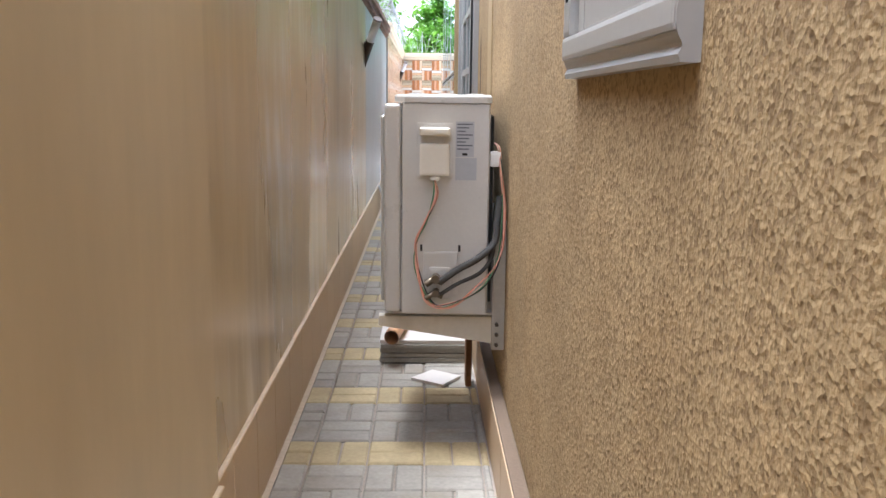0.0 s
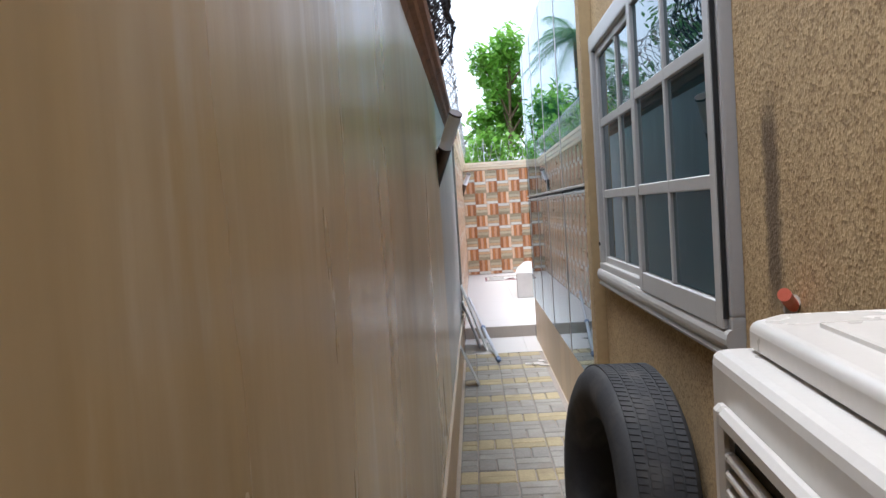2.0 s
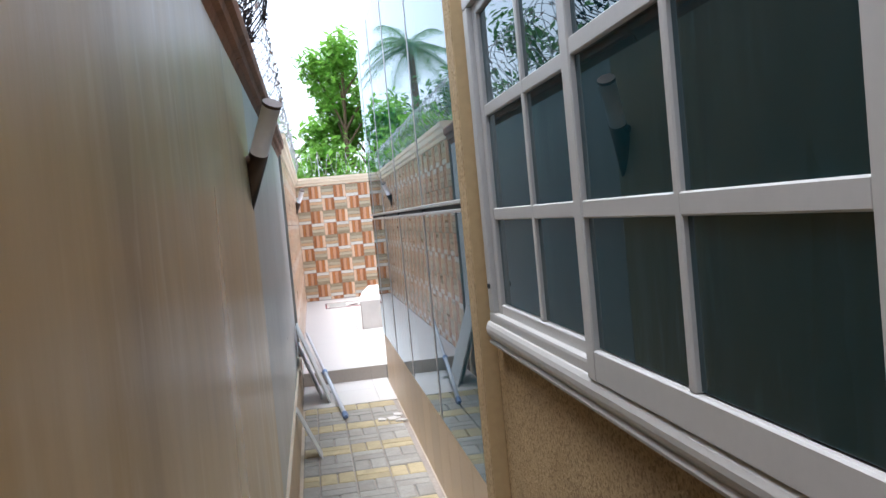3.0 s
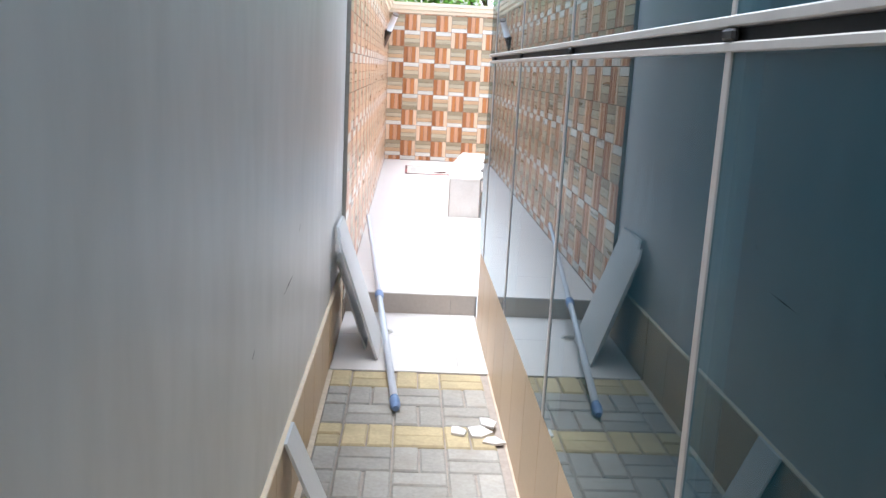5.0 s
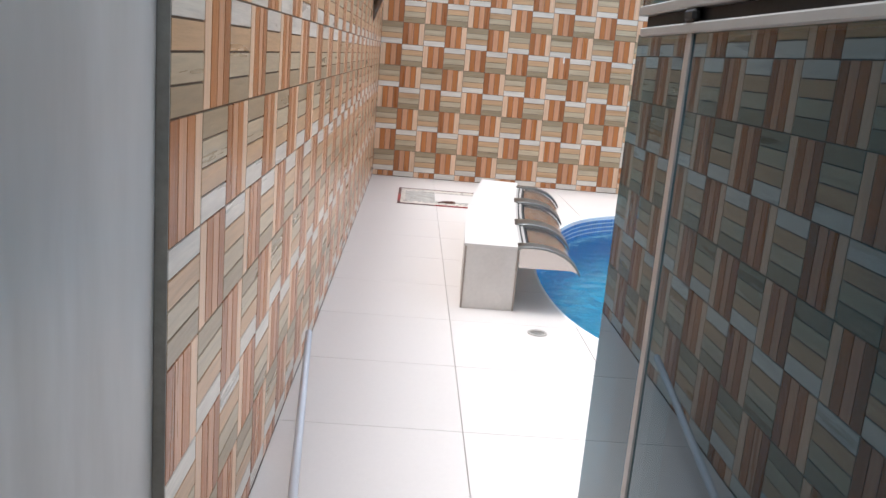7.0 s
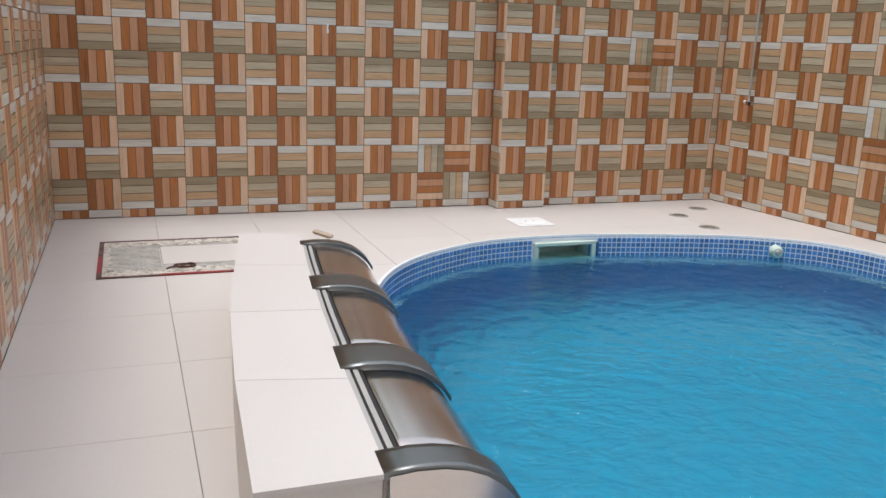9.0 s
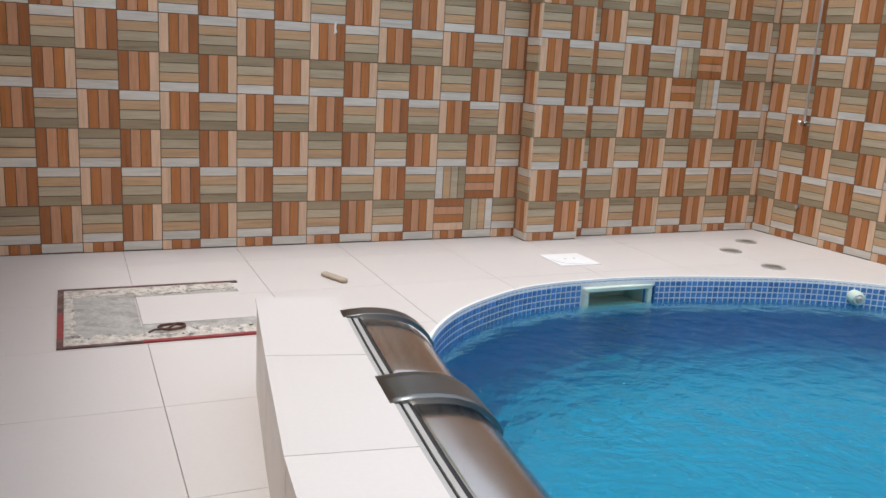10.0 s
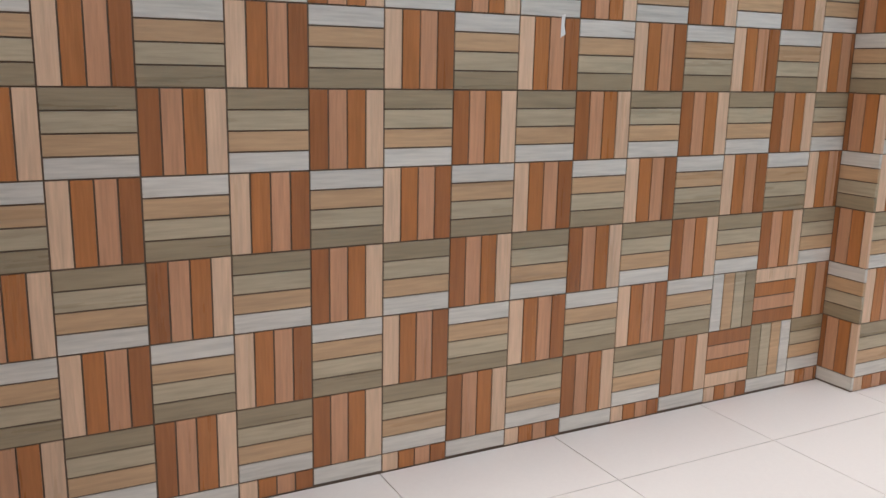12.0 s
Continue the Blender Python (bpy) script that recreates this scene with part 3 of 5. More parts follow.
def window(name, y0, y1, z0, z1, label, out=1.0, F=0.05):
    w = thing(name, label, "window", (HOUSE_X, 0, 0), kind="structure")
    for z in (z0, z1):
        sgn = 1 if z == z0 else -1
        part("frame", boxes((-0.03, y0 - 0.02, min(z - sgn * 0.02, z + sgn * F), 0.1, y1 + 0.02, max(z - sgn * 0.02, z + sgn * F)), bevel=0.008, seg=2), ALU, w)
    for y in (y0, y1):
        sgn = 1 if y == y0 else -1
        part("frame", boxes((-0.029, min(y - sgn * 0.02, y + sgn * 0.045), z0 + F, 0.1, max(y - sgn * 0.02, y + sgn * 0.045), z1 - F), bevel=0.008, seg=2), ALU, w)
    # rounded sill moulding
    bm = bmesh.new()
    prof = [(-0.0, z0 - 0.05), (-0.034, z0 - 0.05), (-0.037, z0 - 0.042), (-0.031, z0 - 0.034)] + [(-0.022 - 0.022 * math.sin(a), z0 - 0.004 - 0.03 * math.cos(a)) for a in (0.5, 0.9, 1.3, 1.7, 2.1, 2.5)] + [(-0.0, z0 + 0.03)]
    e = [[bm.verts.new((u * out, yy, v)) for u, v in prof] for yy in (y0 - 0.021, y1 + 0.021)]
    for i in range(len(prof)):
        fc = bm.faces.new((e[0][i], e[0][(i + 1) % len(prof)], e[1][(i + 1) % len(prof)], e[1][i]))
    bm.faces.new(e[0]), bm.faces.new(e[1][::-1])
    bmesh.ops.recalc_face_normals(bm, faces=bm.faces)
    part("sill", bm, ALU, w, "rounded white sill moulding")
    return w


w2 = window("window_2", 6.675, 8.605, 0.866, 1.9, "white aluminium sliding window with dark panes in a grid")
sash(w2, 6.679, 7.63, 0.886, 1.87, -0.028, 2, (1.22, 1.53), bottom=0.062)
sash(w2, 7.575, 8.57, 0.89, 1.87, 0.004, 2, (1.22, 1.53), bottom=0.055)
part("gasket", boxes((-0.041, 6.671, 0.911, -0.031, 6.6785, 1.849)), BLACK, w2)
part("latch", tube(bmesh.new(), ((-0.035, 8.585, 1.0), (-0.025, 8.585, 1.0)), 0.008, 8), BLACK, w2)
w1 = window("window_1", 3.06, 3.71, 1.145, 2.24, "white aluminium window with a sash hanging loose", 0.62, 0.02)
sash(w1, 3.34, 3.69, 1.167, 2.2, 0.03, 2, (1.46, 1.81))
loose = sash(w1, 3.08, 3.62, 1.167, 2.2, -0.006, 2, (1.56, 1.86), bottom=0.05)
part("latch", tube(bmesh.new(), ((-0.032, 3.69, 1.23), (-0.022, 3.69, 1.23)), 0.008, 8), BLACK, w1)

# ---- lamps on the boundary wall ----
FROST = mat("frosted_tube", lin(222, 222, 226), 0.3, vary=0.04, scale=8, grain=60, bump=0.02)
BRONZE = mat("bronze_metal", lin(84, 70, 60), 0.4, metal=0.6, vary=0.1, scale=8, grain=60, bump=0.05)
for loc, sc in (((0.03, 9.17, 1.525), 1.0), ((0.05, 18.3, 1.59), 1.0)):
    lamp = thing("wall_lamp", "tilted tube wall lamp, frosted above and bronze below", "wall lamp", loc, "tube lamps on the boundary wall")
    a, b = Vector((-0.085, 0.12, -0.205)), Vector((0.062, -0.095, 0.145))
    m_ = a.lerp(b, 0.56)
    part("diffuser", tube(bmesh.new(), (m_, b), 0.033, 20), FROST, lamp, "frosted white tube")
    part("housing", tube(bmesh.new(), (a, m_), 0.035, 20), BRONZE, lamp, "dark bronze cylinder")
    part("cap", tube(bmesh.new(), (b, b.lerp(b * 2 - m_, 0.06)), 0.035, 20), BRONZE, lamp)
    part("arm", tube(bmesh.new(), ((-0.052, 0, -0.03), (0.0, 0, -0.02)), 0.014, 10), BRONZE, lamp)
batten = thing("batten_lamp", "dusty white batten lamp fixed along the wall", "wall lamp", (-0.02, 4.043, 1.408))
part("housing", boxes((0.0, 0.002, 0.015, 0.022, 0.665, 0.078), bevel=0.004), ALU, batten)
bm = boxes((0.0225, 0.002, 0.0, 0.075, 0.645, 0.092), bevel=0.022, seg=4)
part("diffuser", bm, mat("dusty_diffuser", lin(206, 203, 198), 0.4, vary=0.06, scale=6, grain=40, bump=0.03, dirt_sheen=(lin(120, 112, 100), 0.6, 9)), batten, "dusty white plastic cover")
part("end_cap", boxes((0.0, 0.6655, 0.002, 0.07, 0.69, 0.09), bevel=0.008), ALU, batten)


# ---- razor wire on the walls ----
def coil(name, p0, p1, radius, turns, wire, barbs, material, label):
    bm = bmesh.new()
    p0, p1 = Vector(p0), Vector(p1)
    ax = (p1 - p0).normalized()
    side = ax.cross(Vector((0, 0, 1))).normalized()
    n = turns * 14
    pts = []
    for i in range(n + 1):
        t = i / n
        a = 2 * math.pi * turns * t
        r = radius * (1 + 0.12 * noise.noise((t * 30, 1, 2)))
        pts.append(p0.lerp(p1, t) + side * math.cos(a) * r + Vector((0, 0, 1)) * math.sin(a) * r + ax * 0.05 * noise.noise((t * 40, 7, 3)))
    tube(bm, pts, wire, 4)
    for i in range(int(n * barbs)):
        p = pts[random.randrange(n)] + Vector((random.uniform(-1, 1), random.uniform(-1, 1), random.uniform(-1, 1))) * 0.006
        d = Vector((random.uniform(-1, 1), random.uniform(-1, 1), random.uniform(-1, 1))).normalized()
        e = d.cross(Vector((0.3, 0.5, 0.8))).normalized()
        ln = random.uniform(0.012, 0.03)
        bm.faces.new([bm.verts.new(q) for q in (p - d * ln, p + e * ln * 0.3, p + d * ln, p - e * ln * 0.3)])
    return tagged(link(name, bm, material), label, "razor wire", "", "stuff")


random.seed(11)
RAZOR_DARK = mat("dark_razor_wire", lin(58, 56, 58), 0.5, metal=0.5, vary=0.2, scale=9, grain=50, bump=0.1)
RAZOR = mat("razor_wire", lin(176, 178, 180), 0.4, metal=0.7, vary=0.15, scale=9, grain=50, bump=0.05)
coil("razor_wire", (-0.1, -2, 2.17), (-0.1, 9.6, 2.17), 0.2, 150, 0.0035, 4.0, RAZOR_DARK, "dark tangled razor wire on the boundary wall")
coil("razor_wire", (-0.12, -2, 2.15), (-0.12, 9.6, 2.15), 0.16, 110, 0.003, 4.0, RAZOR_DARK, "dark tangled razor wire on the boundary wall")
coil("razor_wire", (-0.12, 9.6, 2.17), (-0.12, 20, 2.2), 0.19, 60, 0.003, 1.0, RAZOR, "galvanised razor wire on the boundary wall")
coil("razor_wire", (-0.1, 20.1, 2.2), (5.3, 20.1, 2.2), 0.17, 34, 0.0035, 1.0, RAZOR, "galvanised razor wire on the back wall")
for x in (0.4, 2.4, 4.4):
    post = thing("fence_post", "thin steel post holding the razor wire", "post", (x, 20.1, TOP + 0.135), "razor wire posts")
    part("shaft", tube(bmesh.new(), ((0, 0, 0), (0, 0, 0.42)), 0.009, 6), RAZOR, post)

def prism(bm, pts, z0, z1, inset=0.0):
    lo, hi = [bm.verts.new((x, y, z0)) for x, y in pts], [bm.verts.new((x, y, z1)) for x, y in pts]
    n = len(pts)
    bm.faces.new(lo[::-1]), bm.faces.new(hi)
    for k in range(n):
        bm.faces.new((lo[k], lo[(k + 1) % n], hi[(k + 1) % n], hi[k]))
    bmesh.ops.recalc_face_normals(bm, faces=bm.faces)
    return bm


# ---- air conditioner ----
ac = thing("air_conditioner", "dusty white outdoor air conditioner unit on steel wall brackets", "air conditioner", (0.394, 4.925, 0.362))
ac.scale = (0.93, 0.93, 0.93)
ac.rotation_euler = (0, 0, radians(-3.2))
AW, AL, AH = 0.306, 0.715, 0.753
part("body", boxes((0.0, 0.004, 0.0, AW, AL, AH - 0.016), bevel=0.012, seg=2), AC_WHITE, ac)
bm = prism(bmesh.new(), [(-0.026, 0.035), (0.012, -0.008), (AW - 0.012, -0.008), (AW + 0.004, 0.006), (AW + 0.004, AL - 0.03), (AW - 0.03, AL + 0.006), (0.012, AL + 0.006), (-0.026, AL - 0.035)], AH - 0.0155, AH + 0.012)
bmesh.ops.bevel(bm, geom=[e for e in bm.edges if min(v.co.z for v in e.verts) > AH], offset=0.011, segments=4, affect="EDGES", profile=0.5)
for fc in bm.faces:
    fc.smooth = 0.1 < abs(fc.normal.z) < 0.98
cover = part("top_cover", bm, AC_WHITE, ac, "ribbed white top cover")
for x in (0.05, 0.15, 0.25):
    part("rib", boxes((x - 0.03, 0.1, AH + 0.0115, x + 0.03, AL - 0.1, AH + 0.0165), bevel=0.0045, seg=2), AC_WHITE, cover)
part("screw", tube(bmesh.new(), ((0.14, -0.009, AH - 0.012), (0.14, -0.005, AH - 0.012)), 0.006, 8), GALV, ac)
side = part("side_panel", boxes((0.004, -0.004, 0.0, AW - 0.004, 0.0035, AH - 0.017), bevel=0.003), AC_WHITE, ac)
part("access_plate", boxes((0.055, -0.006, 0.48, 0.178, -0.0042, 0.67), bevel=0.0015), AC_WHITE, side)
bm = boxes((0.065, -0.03, 0.49, 0.168, -0.0062, 0.60), bevel=0.01, seg=2)
box(bm, 0.063, -0.042, 0.625, 0.17, -0.0062, 0.655, bevel=0.013, seg=3)
box(bm, 0.1, -0.03, 0.472, 0.135, -0.0062, 0.489, bevel=0.006)
part("terminal_cover", bm, mat("cream_plastic", lin(222, 214, 198), 0.45, vary=0.03, scale=8, grain=60, bump=0.03), side, "cream plastic terminal cover with a grip")
part("recess", boxes((0.01, -0.0052, 0.02, 0.012, -0.0041, 0.44), (0.012, -0.0052, 0.45, AW - 0.03, -0.0041, 0.453), bevel=0), AC_WHITE, side)
bm = boxes((0.08, -0.012, 0.07, 0.2, -0.0042, 0.225), bevel=0.006, seg=2)
box(bm, 0.1, -0.02, 0.06, 0.175, -0.0121, 0.17, bevel=0.008, seg=2)
part("valve_cover", bm, AC_WHITE, side)
for x in (0.072, 0.205):
    part("slot", boxes((x - 0.004, -0.006, 0.225, x + 0.004, -0.0041, 0.248)), BLACK, side)
LABEL = mat("grey_label", lin(172, 172, 174), 0.5, vary=0.05, scale=20, grain=80, bump=0)
INK = mat("label_ink", lin(92, 92, 98), 0.6, vary=0.1, scale=30, grain=90, bump=0)
lab = part("rating_label", boxes((0.187, -0.0052, 0.555, 0.25, -0.0041, 0.675)), LABEL, side, "grey printed rating label")
part("lower_label", boxes((0.187, -0.0052, 0.475, 0.26, -0.0041, 0.552)), LABEL, side, "pale printed label")
for i in range(8):
    part("print_line", boxes((0.192, -0.0058, 0.664 - i * 0.012, 0.245 - 0.012 * (i % 3), -0.0053, 0.668 - i * 0.012)), INK, lab)
part("emblem", boxes((0.21, -0.0058, 0.56, 0.228, -0.0053, 0.568)), BLACK, lab)
# fan side
front = part("front_panel", boxes((-0.06, 0.0, 0.0, -0.0005, AL, AH - 0.02), bevel=0.022, seg=5), AC_WHITE, ac)
for i in range(35):
    z = 0.058 + i * 0.0172
    part("louvre", boxes((-0.071, 0.063, z, -0.0605, AL - 0.1, z + 0.008), bevel=0.002), AC_WHITE, front)
part("grille_frame", boxes((-0.075, 0.04, 0.035, -0.0603, 0.062, AH - 0.06), (-0.075, AL - 0.098, 0.035, -0.0603, AL - 0.075, AH - 0.06), (-0.075, 0.062, 0.035, -0.0603, AL - 0.098, 0.055), (-0.075, 0.062, AH - 0.08, -0.0603, AL - 0.098, AH - 0.06), bevel=0.005), AC_WHITE, front)
# flat black sheet on the closed panel, painted shade between the louvres
part("fan_opening", boxes((-0.0604, 0.063, 0.056, -0.0601, AL - 0.099, AH - 0.081)), BLACK, front, "black sheet for the shade behind the louvres")
part("coil", boxes((AW + 0.001, 0.03, 0.04, AW + 0.012, AL - 0.03, AH - 0.06)), BLACK, ac, "dark finned coil at the back")
for y in (0.03, AL - 0.09):
    part("foot", boxes((-0.045, y, -0.012, AW + 0.02, y + 0.05, -0.0005), bevel=0.003), GALV, ac)
# valves, pipes and wires
bm = bmesh.new()
for z, r in ((0.135, 0.013), (0.085, 0.011)):
    tube(bm, ((0.09, -0.045, z - 0.02), (0.12, -0.045, z), (0.15, -0.045, z - 0.012)), r, 10)
    tube(bm, ((0.125, -0.0205, z), (0.125, -0.06, z)), r * 1.2, 8)
part("valve", bm, mat("brass_grey", lin(120, 108, 92), 0.4, metal=0.8, vary=0.2, scale=9, grain=70, bump=0.1), ac, "dull brass valves")
FOAM = mat("black_foam", lin(72, 70, 68), 0.9, vary=0.2, scale=20, grain=90, bump=0.5)
def wire(name, ctrl, r, material, label, parent):
    return part(name, tube(bmesh.new(), smooth_path(ctrl, 8), r, 7), material, parent, label)
wire("pipe", ((0.14, -0.05, 0.125), (0.2, -0.05, 0.17), (0.27, -0.045, 0.21), (0.325, -0.02, 0.26), (0.335, 0.0, 0.34), (0.345, 0.02, 0.42)), 0.0125, FOAM, "black insulated pipe", ac)
wire("pipe", ((0.14, -0.05, 0.08), (0.2, -0.05, 0.12), (0.28, -0.04, 0.16), (0.32, -0.02, 0.22), (0.33, 0.0, 0.32), (0.34, 0.02, 0.4)), 0.007, FOAM, "thin black insulated pipe", ac)
PINK = mat("pink_wire", lin(214, 158, 138), 0.5, vary=0.1, scale=20, grain=60, bump=0)
COPPER = mat("copper_wire", lin(190, 120, 92), 0.45, vary=0.1, scale=20, grain=60, bump=0)
GREEN_W = mat("green_wire", lin(70, 120, 84), 0.5, vary=0.1, scale=20, grain=60, bump=0)
random.seed(3)
for i, m_ in enumerate((PINK, COPPER, PINK, BLACK, GREEN_W, PINK)):
    j = lambda: random.uniform(-0.008, 0.008)
    wire("wire", ((0.117 + j() * 0.3, -0.028, 0.475), (0.12 + j(), -0.034, 0.42), (0.085 + j(), -0.03, 0.33), (0.05 + j(), -0.022, 0.26), (0.058 + j(), -0.03, 0.17), (0.1 + j(), -0.05, 0.06 + j()),
         (0.17 + j() * 2, -0.055, 0.04 + j()), (0.27 + j() * 2, -0.05, 0.09 + j() * 2), (0.345 + j(), -0.02, 0.2 + j()), (0.358 + j() * 0.8, 0.0, 0.36), (0.345 + j() * 0.8, 0.01, 0.5), (0.335 + j() * 0.5, 0.02, 0.585), (0.32, 0.05, 0.6)), 0.0026, m_, "", ac)
part("foil_wrap", boxes((0.305, 0.01, 0.52, 0.345, 0.05, 0.575), bevel=0.014, seg=2), mat("white_tape", lin(226, 224, 220), 0.5, vary=0.05, scale=9, grain=40, bump=0.2), ac, "white wrapped pipe end")

for y in (4.955, 5.45):
    br = thing("wall_bracket", "white steel wall bracket with bolts under the air conditioner", "bracket", (HOUSE_X - 0.0005, y, 0.2505), "brackets of the air conditioner")
    bm = bmesh.new()
    q = [bm.verts.new(p) for yy in (0, 0.006) for p in ((-0.04, yy, 0.0), (-0.04, yy, 0.0915), (-0.42, yy, 0.0915), (-0.42, yy, 0.06))]
    for ids in ((0, 1, 2, 3), (7, 6, 5, 4), (0, 3, 7, 4), (0, 4, 5, 1), (1, 5, 6, 2), (2, 6, 7, 3)):
        bm.faces.new([q[i] for i in ids])
    bmesh.ops.recalc_face_normals(bm, faces=bm.faces)
    box(bm, -0.42, 0.0065, 0.088, -0.04, 0.045, 0.0925)
    part("arm", bm, mat("bracket_paint", lin(206, 198, 182), 0.5, vary=0.06, scale=8, grain=60, bump=0.05, dirt_sheen=(lin(150, 132, 104), 0.5, 8)), br)
    part("plate", boxes((-0.042, -0.012, -0.02, -0.036, 0.03, 0.42), (-0.036, -0.012, -0.02, 0, -0.008, 0.42), bevel=0.001), GALV, br)
    for z in (0.0, 0.035, 0.07):
        part("bolt", tube(bmesh.new(), ((-0.026, -0.024, z), (-0.026, -0.0125, z)), 0.007, 6), mat("dark_bolt", lin(90, 84, 78), 0.4, metal=0.8), br)

# ---- leftovers on the paving under the unit ----
CLAY = mat("clay_pvc", lin(196, 152, 112), 0.5, vary=0.08, scale=6, grain=50, bump=0.05)
box_ = thing("tile_stack", "grey stack of spare tiles on the paving", "tile stack", (0.275, 5.88, PAVE))
for i in range(5):
    part("tile", boxes((0.0 + 0.004 * (i % 2), 0.0 + 0.006 * (i % 3), 0.003 + i * 0.021, 0.4, 0.36, 0.022 + i * 0.021), bevel=0.002), FLOOR_T if i == 4 else CEMENT, box_)
pp = thing("drain_pipe", "clay-coloured plastic drain pipe offcut", "pipe", (0.33, 5.8, PAVE + 0.108 + 0.034))
bm = bmesh.new()
tube(bm, ((0.0, 0.0, 0.0), (0.06, 0.42, 0.012)), 0.033, 18, cap=False)
tube(bm, ((0.0, 0.0, 0.0), (0.06, 0.42, 0.012)), 0.029, 18, cap=False)
part("tube", bm, CLAY, pp)
ts = thing("tile_offcut", "square beige tile offcut lying on the paving", "tile offcut", (0.51, 5.64, PAVE + 0.001))
bm = bmesh.new()
q = [bm.verts.new(p) for z in (0, 0.012) for p in ((-0.09, 0.0, z), (0.04, -0.09, z), (0.12, 0.03, z), (0.0, 0.11, z))]
for ids in ((3, 2, 1, 0), (4, 5, 6, 7), (0, 1, 5, 4), (1, 2, 6, 5), (2, 3, 7, 6), (3, 0, 4, 7)):
    bm.faces.new([q[i] for i in ids])
part("slab", bm, FLOOR_T, ts)
bd = thing("wood_board", "short brown board leaning on the house wall", "board", (0.615, 5.56, PAVE))
part("plank", boxes((0.03, 0, 0.002, 0.055, 0.08, 0.42), bevel=0.003), mat("old_board", lin(128, 92, 64), 0.8, vary=0.2, scale=3, grain=60, bump=0.3, stretch=(1, 1, 0.1)), bd)

# ---- tyre leaning on the house wall ----
tyre = thing("tyre", "worn black car tyre leaning against the wall", "tyre", (0.55, 7.35, PAVE))
tyre.rotation_euler = (0, radians(2.5), radians(7))
tyre.scale = (0.98, 1.11, 1.11)
R, W = 0.36, 0.105
bm = bmesh.new()
prof = [(0.215, -0.08), (0.235, -0.095), (0.28, -0.115), (0.32, -0.112), (0.345, -0.098), (0.357, -0.08), (0.36, 0.0), (0.357, 0.08), (0.345, 0.098), (0.32, 0.112), (0.28, 0.115), (0.235, 0.095), (0.215, 0.08), (0.225, 0.0)]
N = 56
rg = [[bm.verts.new((w, math.cos(2 * math.pi * i / N) * r, math.sin(2 * math.pi * i / N) * r + R)) for r, w in prof] for i in range(N)]
for i in range(N):
    for k in range(len(prof)):
        fc = bm.faces.new((rg[i][k], rg[i][(k + 1) % len(prof)], rg[(i + 1) % N][(k + 1) % len(prof)], rg[(i + 1) % N][k]))
        fc.smooth = True
bmesh.ops.recalc_face_normals(bm, faces=bm.faces)
part("carcass", bm, RUBBER, tyre)
bm = bmesh.new()
for i in range(130):
    a = 2 * math.pi * i / 130
    for w0, w1, off in ((-0.08, -0.05, 0), (-0.043, -0.017, 0.4), (-0.01, 0.012, 0.1), (0.019, 0.045, 0.6), (0.052, 0.082, 0.2)):
        pts = []
        for rr in (0.3555, 0.3605):
            for w, da in ((w0, 0.0), (w1, 0.012), (w1, 0.05), (w0, 0.038)):
                aa = a + da + off * 0.07
                pts.append(bm.verts.new((w, math.cos(aa) * rr, math.sin(aa) * rr + R)))
        for ids in ((4, 5, 6, 7), (0, 1, 5, 4), (1, 2, 6, 5), (2, 3, 7, 6), (3, 0, 4, 7)):
            bm.faces.new([pts[k] for k in ids])
bmesh.ops.recalc_face_normals(bm, faces=bm.faces)
part("tread", bm, RUBBER, tyre, "worn tread blocks")

rp = thing("red_pipe", "orange-red plastic conduit stub sticking out of the wall", "pipe", (HOUSE_X, 6.36, 0.975))
part("tube", tube(bmesh.new(), ((0.03, 0.06, -0.02), (-0.04, -0.085, 0.022), (-0.075, -0.165, 0.042)), 0.0115, 12), mat("orange_pvc", lin(188, 92, 68), 0.5, vary=0.1, scale=9, grain=60, bump=0.1), rp)
part("mortar", tube(bmesh.new(), ((0.01, 0.02, -0.01), (-0.012, -0.028, 0.012)), (0.022, 0.014), 9), CEMENT, rp, "rough cement around the stub")
# ---- boards, pole and shards at the step ----
PALE = mat("pale_panel", lin(206, 206, 204), 0.45, vary=0.04, scale=3, grain=60, bump=0.05)
def leaning(name, y0, y1, foot, height, thick, label, material, broken=False):
    t = thing(name, label, "tile board", (-0.008, 0, PAVE), "tile boards leaning on the wall")
    bm = bmesh.new()
    top = [(y0, 0.0), (y1, 0.0), (y1, 1.0), (y0 + 0.1, 1.0), (y0 + 0.07, 0.93), (y0 + 0.03, 0.95), (y0, 0.86)] if broken else [(y0, 0), (y1, 0), (y1, 1), (y0, 1)]
    pts = []
    for off in (0.0, thick):
        pts.append([bm.verts.new((foot * (1 - s) + off, yy, height * s + 0.001)) for yy, s in top])
    bm.faces.new(pts[0][::-1]), bm.faces.new(pts[1])
    for i in range(len(top)):
        k = (i + 1) % len(top)
        bm.faces.new((pts[0][i], pts[0][k], pts[1][k], pts[1][i]))
    bmesh.ops.recalc_face_normals(bm, faces=bm.faces)
    part("panel", bm, material, t)
    return t
leaning("tile_board", 12.46, 12.86, 0.2, 0.588, 0.012, "grey tile with a broken corner leaning on the wall", PALE, True)
leaning("tile_board", 12.6, 12.97, 0.14, 0.42, 0.01, "small pale tile leaning behind a larger one", PALE)
leaning("tile_board", 10.95, 11.1, 0.12, 0.285, 0.01, "narrow pale tile offcut leaning on the wall", PALE)
GREY_TUBE = mat("grey_tube", lin(196, 200, 206), 0.35, metal=0.2, vary=0.04, scale=6, grain=50, bump=0.02)
BLUE_PL = mat("blue_grey_plastic", lin(110, 132, 168), 0.45, vary=0.06, scale=9, grain=50, bump=0.02)
